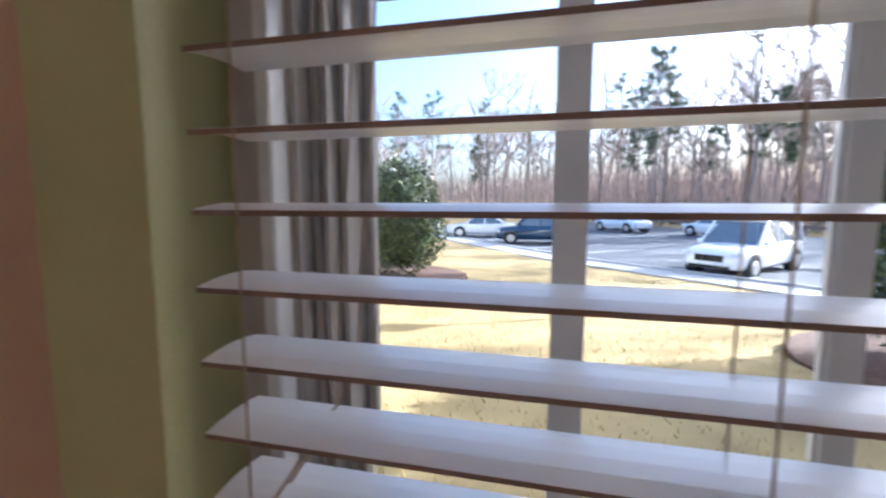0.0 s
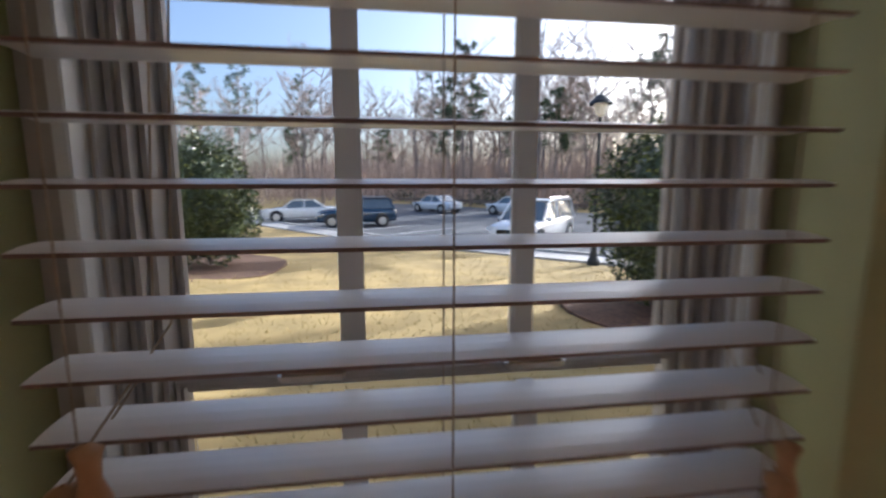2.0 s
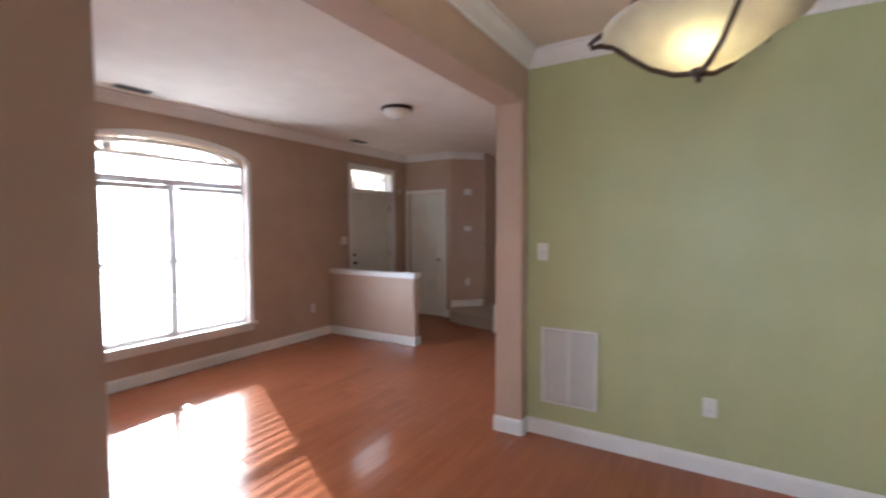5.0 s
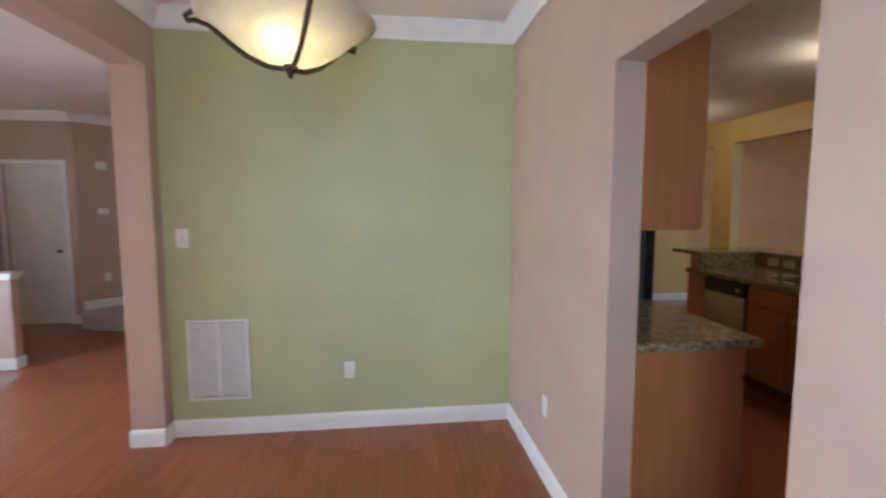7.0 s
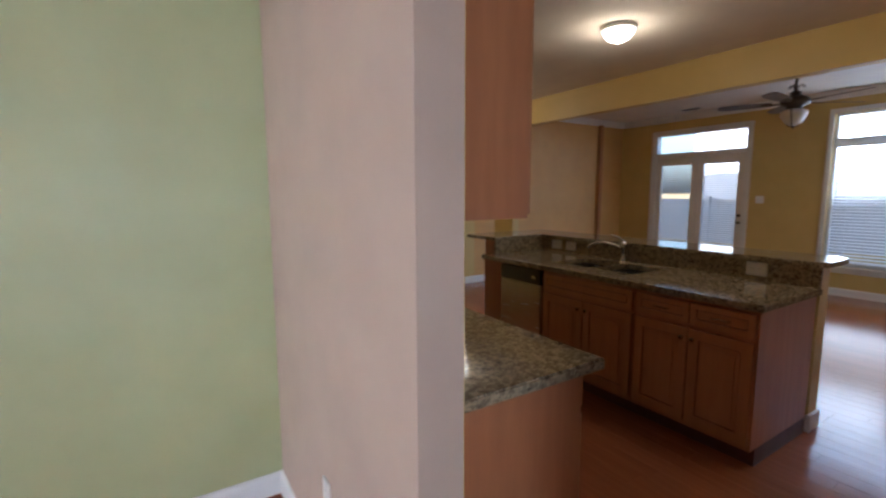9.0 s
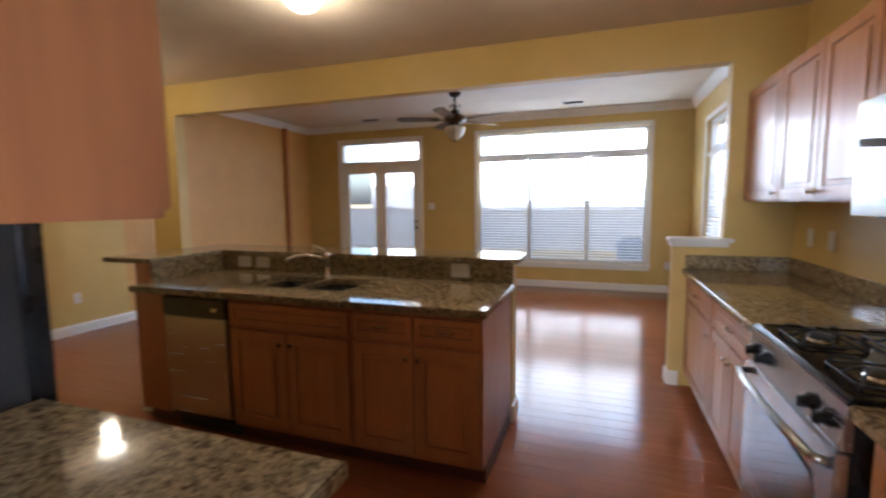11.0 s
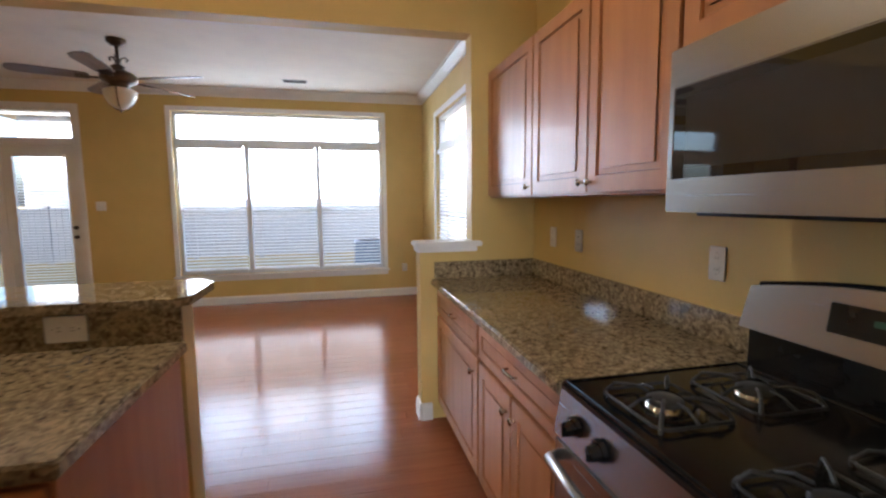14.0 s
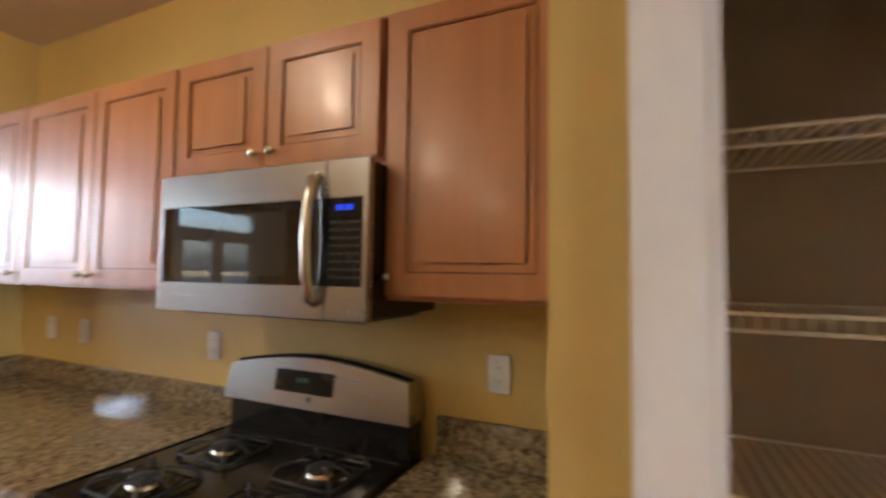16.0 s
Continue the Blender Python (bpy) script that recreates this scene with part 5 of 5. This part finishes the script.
def pine_tree(seed, h):
    rnd = random.Random(seed)
    t = thing("pine_tree", "tall pine tree with a thin high crown", "tree", group="pines")
    trunk, needles = bmesh.new(), bmesh.new()
    atube(trunk, [(0, 0, -.3), (rnd.uniform(-.2, .2), 0, h * .5), (rnd.uniform(-.3, .3), .1, h)], h * .011, 8, h * .002)
    for i in range(26):
        f = .5 + .5 * (i / 25)
        a = rnd.uniform(0, 6.28)
        ln = h * .17 * (1.15 - f) / .65 * rnd.uniform(.6, 1.2) + .4
        e = Vector((ln * math.cos(a), ln * math.sin(a), h * f + ln * rnd.uniform(-.1, .35)))
        atube(trunk, [(0, 0, h * f), e * .5 + Vector((0, 0, h * f * .5)), e], .05, 4, .015)
        for c in range(5):
            cc = Vector((0, 0, h * f)).lerp(e, rnd.uniform(.45, 1.05)) + Vector((rnd.uniform(-.3, .3), rnd.uniform(-.3, .3), rnd.uniform(-.1, .3)))
            for k in range(26):
                d = Vector((rnd.gauss(0, 1), rnd.gauss(0, 1), rnd.gauss(.2, .8))).normalized()
                s = d.cross(Vector((0, .3, 1))).normalized() * .05
                o = cc + d * rnd.uniform(.02, .25)
                needles.faces.new([needles.verts.new(v) for v in (o - s, o + s, o + d * rnd.uniform(.2, .42))])
    part("trunk", trunk, BARK, t)
    part("crown", needles, NEEDLE, t, "dark green needle clumps")
    return t


kinds = [bare_tree(11, 15), bare_tree(12, 18), bare_tree(13, 13), bare_tree(14, 16)]
pines = [pine_tree(21, 17), pine_tree(22, 20), pine_tree(23, 11)]
rnd = random.Random(9)
first = set()
for i in range(130):
    u, v = rnd.uniform(-48, 70), rnd.uniform(25, 58)
    x, y = lot(u, v)
    src = kinds[i % 4] if i % 7 else pines[i % 3]
    m = pose(x, y, ground_z(x, y), rnd.uniform(-3, 3), rnd.uniform(-3, 3), rnd.uniform(0, 360))
    if src.name not in first:
        first.add(src.name)
        src.matrix_world = m
    else:
        copy_thing(src, m)
for u, v, k in ((2.0, 24.5, 1), (-3.5, 26, 0), (14, 27, 2), (24, 25, 0), (27, 26, 2)):
    x, y = lot(u, v)
    copy_thing(pines[k], pose(x, y, ground_z(x, y), 0, 0, 40 * u))
for i in range(46):
    u, v = rnd.uniform(36, 84), rnd.uniform(-14, 24)
    x, y = lot(u, v)
    copy_thing(kinds[i % 4] if i % 5 else pines[i % 3], pose(x, y, ground_z(x, y), rnd.uniform(-3, 3), rnd.uniform(-3, 3), rnd.uniform(0, 360)))
bm = bmesh.new()
for _ in range(9000):
    u, v = rnd.uniform(34, 90), rnd.uniform(-18, 26)
    x, y = lot(u, v)
    p, h, a, w = Vector((x, y, ground_z(x, y) + rnd.random() ** 2 * 5)), rnd.uniform(.6, 3.4), rnd.uniform(0, 6.28), rnd.uniform(.015, .05)
    c, t = Vector((w * math.cos(a), w * math.sin(a), 0)), Vector((rnd.uniform(-.8, .8), rnd.uniform(-.8, .8), h))
    bm.faces.new([bm.verts.new(q) for q in (p - c, p + c, p + t)])
for _ in range(26000):
    u, v = rnd.uniform(-50, 75), 24.5 + 30 * rnd.random() ** 1.4
    x, y = lot(u, v)
    z = ground_z(x, y) + rnd.random() ** 2 * 5
    h, a, w = rnd.uniform(.6, 3.4), rnd.uniform(0, 6.28), rnd.uniform(.015, .05)
    t = Vector((rnd.uniform(-.8, .8), rnd.uniform(-.8, .8), h))
    c = Vector((w * math.cos(a), w * math.sin(a), 0))
    p = Vector((x, y, z))
    bm.faces.new([bm.verts.new(q) for q in (p - c, p + c, p + t)])
solid("undergrowth", bm, TWIG, "tangled reddish-brown leafless undergrowth", "undergrowth", "stuff")
bm = bmesh.new()
for _ in range(2600):
    u, v = rnd.choice((-22, -9, 8, 21, 36)) + rnd.gauss(0, 2.2), 25.5 + abs(rnd.gauss(0, 1.6))
    x, y = lot(u, v)
    c = Vector((x, y, ground_z(x, y) + abs(rnd.gauss(.9, .8))))
    q = Euler((rnd.uniform(-1.5, 1.5), rnd.uniform(-1.5, 1.5), rnd.uniform(0, 6))).to_matrix()
    bm.faces.new([bm.verts.new(c + q @ Vector(p)) for p in ((-.22, 0, 0), (0, -.1, 0), (.22, 0, 0), (0, .1, 0))])
solid("evergreen_bushes", bm, LEAF, "dark evergreen bushes at the wood's edge", "bushes", "stuff")

bm = bmesh.new()
for _ in range(5200):
    u, v = rnd.uniform(-90, 130), rnd.uniform(50, 105)
    x, y = lot(u, v)
    p, h, a, w = Vector((x, y, -1.2)), rnd.uniform(5, 15), rnd.uniform(0, 6.28), rnd.uniform(.06, .2)
    c, t = Vector((w * math.cos(a), w * math.sin(a), 0)), Vector((rnd.uniform(-1, 1), rnd.uniform(-1, 1), h))
    bm.faces.new([bm.verts.new(q) for q in (p - c, p + c, p + t)])
    for k in range(7):
        s0 = p + t * rnd.uniform(.3, .95)
        e = s0 + Vector((rnd.uniform(-2.2, 2.2), rnd.uniform(-2.2, 2.2), rnd.uniform(.3, 2)))
        bm.faces.new([bm.verts.new(q) for q in (s0 - c * .3, s0 + c * .3, e)])
solid("far_woods", bm, TWIG, "distant leafless grey-brown woods", "woods", "stuff")

# timber guard rail behind the car park
for i in range(-14, 11):
    g = thing("guard_rail", "low weathered timber guard rail", "guard rail", Matrix.Translation((*lot(i * 3, 22.6), ground_z(*lot(i * 3, 22.6)))) @ pose(0, 0, 0, 0, 0, -18.6), "guard rails")
    part("post", box(-.08, .08, -.08, .08, -.1, .75, .01), FENCE, g)
    part("rail", box(-.08, 2.92, -.13, -.08, .45, .72, .01), FENCE, g)


# parked cars: front towards +x
def car(label, m, paint, length, height, suv, group="parked cars"):
    c = thing("parked_car", label, "car", m, group)
    L, Hh, W2 = length, height, .92
    k = 1 if suv else .9
    bm, rings = bmesh.new(), []
    for fx, hw, z0, belt in ((-1, .70, .46, .80), (-.975, .84, .34, .96), (-.85, .91, .29, 1.02), (-.5, .94, .27, 1.03), (0, .945, .26, 1.02), (.42, .935, .26, .995), (.62, .925, .27, .96), (.8, .89, .28, .90), (.93, .80, .30, .80), (.985, .70, .33, .70), (1, .58, .38, .60)):
        belt *= k
        half = [(0, belt + .035), (hw * .62, belt + .028), (hw * .9, belt), (hw * .985, belt - .09), (hw, (z0 + belt) / 2 + .05), (hw * .985, z0 + .12), (hw * .9, z0), (0, z0)]
        rings.append([bm.verts.new((fx * L / 2, y, z)) for y, z in half + [(-y, z) for y, z in half[-2:0:-1]]])
    for a, b in zip(rings, rings[1:]):
        for i in range(len(a)):
            n = (i + 1) % len(a)
            bm.faces.new((a[i], a[n], b[n], b[i]))
    bm.faces.new(rings[0])
    bm.faces.new(rings[-1][::-1])
    part("body", bm, paint, c, smooth=True)
    zb = .96 if suv else .88
    rear = -L / 2 + (.12 if suv else .75)
    roof = [(rear, zb), (rear + (.28 if suv else .75), Hh - .04), (.1, Hh), (.45, Hh - .06), (L / 2 - 1.2, zb)]
    bm = bmesh.new()
    a = [bm.verts.new((x, -W2 + .06 + (z - zb) * .28, z)) for x, z in roof]
    b = [bm.verts.new((x, W2 - .06 - (z - zb) * .28, z)) for x, z in roof]
    bm.faces.new(a)
    bm.faces.new(b[::-1])
    for i in range(len(roof)):
        j = (i + 1) % len(roof)
        bm.faces.new((a[i], a[j], b[j], b[i]))
    bmesh.ops.bevel(bm, geom=list(bm.edges), offset=.06, segments=2, affect='EDGES', clamp_overlap=True)
    part("cabin", bm, CGLASS, c, "windows with reflected sky in their blue-grey colour")
    bm = bmesh.new()
    pts = [(rear + (.25 if suv else .72), Hh - .06), (rear + (.28 if suv else .75), Hh - .01), (.1, Hh + .03), (.47, Hh - .03), (.44, Hh - .08)]
    a = [bm.verts.new((x, -W2 + .13, z)) for x, z in pts]
    b = [bm.verts.new((x, W2 - .13, z)) for x, z in pts]
    bm.faces.new(a)
    bm.faces.new(b[::-1])
    for i in range(len(pts)):
        j = (i + 1) % len(pts)
        bm.faces.new((a[i], a[j], b[j], b[i]))
    bmesh.ops.bevel(bm, geom=list(bm.edges), offset=.03, segments=2, affect='EDGES', clamp_overlap=True)
    part("roof", bm, paint, c)
    for sy in (-1, 1):
        for x0, x1 in ((.44, L / 2 - 1.2), (-.28, -.22), (rear + (.28 if suv else .75), rear + .02)):
            part("pillar", atube(bmesh.new(), [(x0, sy * (W2 - .15), Hh - .04), (x1, sy * (W2 - .055), zb)], .045, 6), paint, c)
        if suv:
            part("roof_rail", atube(bmesh.new(), [(rear + .4, sy * (W2 - .2), Hh + .05), (.2, sy * (W2 - .2), Hh + .07)], .02, 6), RIM, c)
        part("mirror", aball(bmesh.new(), (L / 2 - 1.45, sy * (W2 + .08), zb + .08), .07, .11, .07, 10, 6), paint, c, smooth=True)
        part("headlight", box(L / 2 - .32, L / 2 - .02, sy * (W2 - .36), sy * (W2 - .08), .66, .80, .03), LIGHTS, c, "clear headlight")
        for x in (-L / 2 + .85, L / 2 - .88):
            part("wheel_arch", acyl(bmesh.new(), (x, sy * (W2 - .25), .36), (x, sy * (W2 + .024), .36), .40, seg=28), MBLACK, c)
            w = part("wheel", acyl(bmesh.new(), (x, sy * (W2 - .2), .34), (x, sy * (W2 + .035), .34), .345, seg=24), TYRE, c, "black tyre")
            bm = alathe(bmesh.new(), [(.22, 0), (.2, .012), (.05, .02), (.001, .022)], 20)
            bmesh.ops.transform(bm, matrix=pose(x, sy * (W2 + .034), .34, -90 * sy, 0, 0), verts=bm.verts)
            part("rim", bm, RIM, w, "silver alloy rim")
    part("grille", box(L / 2 - .06, L / 2 + .012, -.42, .42, .52, .72, .01), BLACK, c, "black front grille")
    part("bumper_intake", box(L / 2 - .08, L / 2 + .005, -.6, .6, .30, .42, .01), BLACK, c)
    part("number_plate", box(L / 2 + .012, L / 2 + .018, -.15, .15, .44, .52), PLATE, c)
    return c


def park(x, y, deg):
    return Matrix.Translation((x, y, ground_z(x, y) + .02)) @ pose(0, 0, 0, 0, 0, deg)


car("white mid-size SUV parked facing the lawn", park(8.3, -19.3, 82), CARW, 4.85, 1.74, True)
car("dark blue SUV parked facing the lawn", park(19.6, -22.9, 40), CARB, 4.5, 1.62, True)
car("white saloon car parked beside the blue SUV", park(24.8, -24.0, 40), CARW, 4.6, 1.42, False)
car("white saloon car parked across the car park", park(21.0, -36.0, -20), CARW, 4.6, 1.42, False)
car("white saloon car parked across the car park", park(14.0, -35.5, -20), CARW, 4.6, 1.42, False)


def street_lamp(x, y, h):
    s = thing("street_lamp", "black post lamp with a lantern top", "street lamp", pose(x, y, ground_z(x, y)), "street lamps")
    part("base", alathe(bmesh.new(), [(.16, 0), (.16, .1), (.1, .25), (.07, .6)], 16), MBLACK, s)
    part("pole", acyl(bmesh.new(), (0, 0, .3), (0, 0, h - .55), .055, .045), MBLACK, s)
    part("lantern", alathe(bmesh.new(), [(.05, h - .6), (.12, h - .55), (.17, h - .3), (.16, h - .28)], 12), FROST, s, "pale lantern glass")
    part("hood", alathe(bmesh.new(), [(.3, h - .3), (.27, h - .24), (.12, h - .1), (.04, h - .06), (.03, h), (.001, h + .05)], 16), MBLACK, s)


street_lamp(5.30, -13.85, 4.35)
street_lamp(*lot(2.5, 23.4), 4.4)

# neighbouring wing with a bay
h = thing("neighbour_house", "white boarded neighbouring house with a bay window", "house")
HX = 17.6
zb = ground_z(HX, -8)
part("wall", box(HX, HX + 8, -9.95, 6, zb - .3, 7.2), SIDING, h, "white boarded wall")
data = mesh("siding_board", box(-.02, 0, -9.97, 6, 0, .168, 0, pose(0, 0, 0, 0, 1.6, 0)), SIDING)
for i in range(46):
    again("siding_board", data, h, pose(HX, 0, zb + i * .17))
part("corner_board", box(HX - .04, HX + .1, -10.03, -9.88, zb, 7.2, .005), SIDING, h, "white corner board")
part("roof", box(HX - .5, HX + 8.5, -10.4, 6.5, 7.2, 7.5), SHING, h)
bay = [(HX, -9.6), (HX - 1.0, -8.9), (HX - 1.0, -6.4), (HX, -5.7)]
part("bay", aprism(bmesh.new(), bay[::-1], zb - .2, 3.35), SIDING, h, "white boarded bay")
part("bay_cornice", aprism(bmesh.new(), [(HX, -9.78), (HX - 1.12, -8.98), (HX - 1.12, -6.3), (HX, -5.5)][::-1], 3.35, 3.55), SIDING, h)
bm = bmesh.new()
lo = [bm.verts.new((x, y, 3.55)) for x, y in ((HX + .01, -9.9), (HX - 1.2, -9.02), (HX - 1.2, -6.25), (HX + .01, -5.4))]
hi = [bm.verts.new((HX + .01, -8.9, 4.7)), bm.verts.new((HX + .01, -6.4, 4.7))]
bm.faces.new((lo[0], lo[1], hi[0]))
bm.faces.new((lo[1], lo[2], hi[1], hi[0]))
bm.faces.new((lo[2], lo[3], hi[1]))
bm.faces.new(lo)
part("bay_roof", bm, SHING, h, "grey shingle bay roof")
def house_window(m, w, z0, z1):
    win = part("window", box(0, w, -.03, .0, z0, z1), CGLASS, h, "dark window with white grilles")
    win.matrix_basis = m
    bm = bmesh.new()
    for x0, x1, a, b in ((-.08, 0, z0 - .08, z1 + .08), (w, w + .08, z0 - .08, z1 + .08), (0, w, z1, z1 + .08), (0, w, z0 - .08, z0), (0, w, (z0 + z1) / 2 - .04, (z0 + z1) / 2 + .04), (w / 2 - .02, w / 2 + .02, z0, z1), (0, w, z0 + (z1 - z0) * .75, z0 + (z1 - z0) * .75 + .03), (0, w, z0 + (z1 - z0) * .25, z0 + (z1 - z0) * .25 + .03)):
        abox(bm, x0, x1, -.06, -.028, a, b)
    part("window_frame", bm, SIDING, win, "white window frame and grilles")
house_window(pose(HX - 1.0, -7.0, 0, 0, 0, -90), 1.1, .35, 2.75)
house_window(Matrix.Translation((HX - .85, -9.0, 0)) @ pose(0, 0, 0, 0, 0, -35), .62, .35, 2.75)
house_window(pose(HX - .02, -3.0, 0, 0, 0, -90), 1.1, .35, 2.75)

# behind the family room: fence and a neighbouring house
h = thing("back_neighbour_house", "grey boarded neighbouring house behind the garden", "house")
part("wall", box(-9, 10, 21, 29, -.6, 4.6), NEIGH, h)
bm = bmesh.new()
ring = [(-9.6, 4.6), (10.6, 4.6), (.5, 8.2)]
a = [bm.verts.new((x, 20.6, z)) for x, z in ring]
b = [bm.verts.new((x, 29.4, z)) for x, z in ring]
bm.faces.new(a)
bm.faces.new(b[::-1])
for i in range(3):
    bm.faces.new((a[i], a[(i + 1) % 3], b[(i + 1) % 3], b[i]))
part("roof", bm, SHING, h)
for i in range(-14, 16):
    f = thing("garden_fence", "weathered board garden fence panel", "fence", pose(i * 1.8, 15.5, ground_z(i, 15)), "garden fence panels")
    part("post", box(-.05, .05, -.05, .05, -.1, 1.6, .005), PALEFENCE, f)
    data = mesh("board", box(0, .135, -.012, .012, .05, 1.5), PALEFENCE) if i == -14 else data
    for k in range(12):
        again("board", data, f, pose(.06 + k * .145, 0, 0))

u = thing("air_conditioner", "blue-grey outdoor air conditioning unit with slatted sides", "air conditioner", pose(3.0, 12.2, ground_z(3, 12.2)))
part("body", box(-.38, .38, -.38, .38, 0, .70, .02), UNIT, u)
data = mesh("louvre", box(-.36, .36, -.395, -.38, 0, .012), UNIT)
for i in range(22):
    again("louvre", data, u, pose(0, 0, .06 + i * .028))
part("top_grille", alathe(bmesh.new(), [(.30, .70), (.30, .725), (.27, .73), (.05, .725), (.001, .73)], 24), MBLACK, u)

# floor planks, laid along x; those round the dining space and kitchen are single pieces
rnd = random.Random(31)
near, rest, meshes = 0, bmesh.new(), {}
PW = .115


y = YF + .002
row = 0
while y < YN:
    x = XW - rnd.uniform(0, 1.0)
    xmax = 3.49
    if YB < y < YK:
        xmax = 3.9 if y > -1.75 else 3.55 + (y + 2.24) * 1.2
    elif y < YB:
        xmax = 3.12
    while x < xmax:
        ln = rnd.choice((.9, 1.15, 1.4))
        a, b = max(x, XW), min(x + ln - .002, xmax)
        if b - a > .03:
            key = (round(b - a, 2))
            if near < 290 and .4 < (a + b) / 2 < 3.4 and -4.6 < y < 5.2:
                if key not in meshes:
                    meshes[key] = mesh("plank", box(0, key - .001, 0, PW - .0012, -.012, 0, .0007), PLANK)
                ob = again("plank", meshes[key], floor, pose(a, y, 0))
                near += 1
            else:
                abox(rest, a, b, y, y + PW - .0015, -.012, 0)
        x += ln
    y += PW
    row += 1
tagged(part("planks", rest, PLANK, floor), kind="stuff")
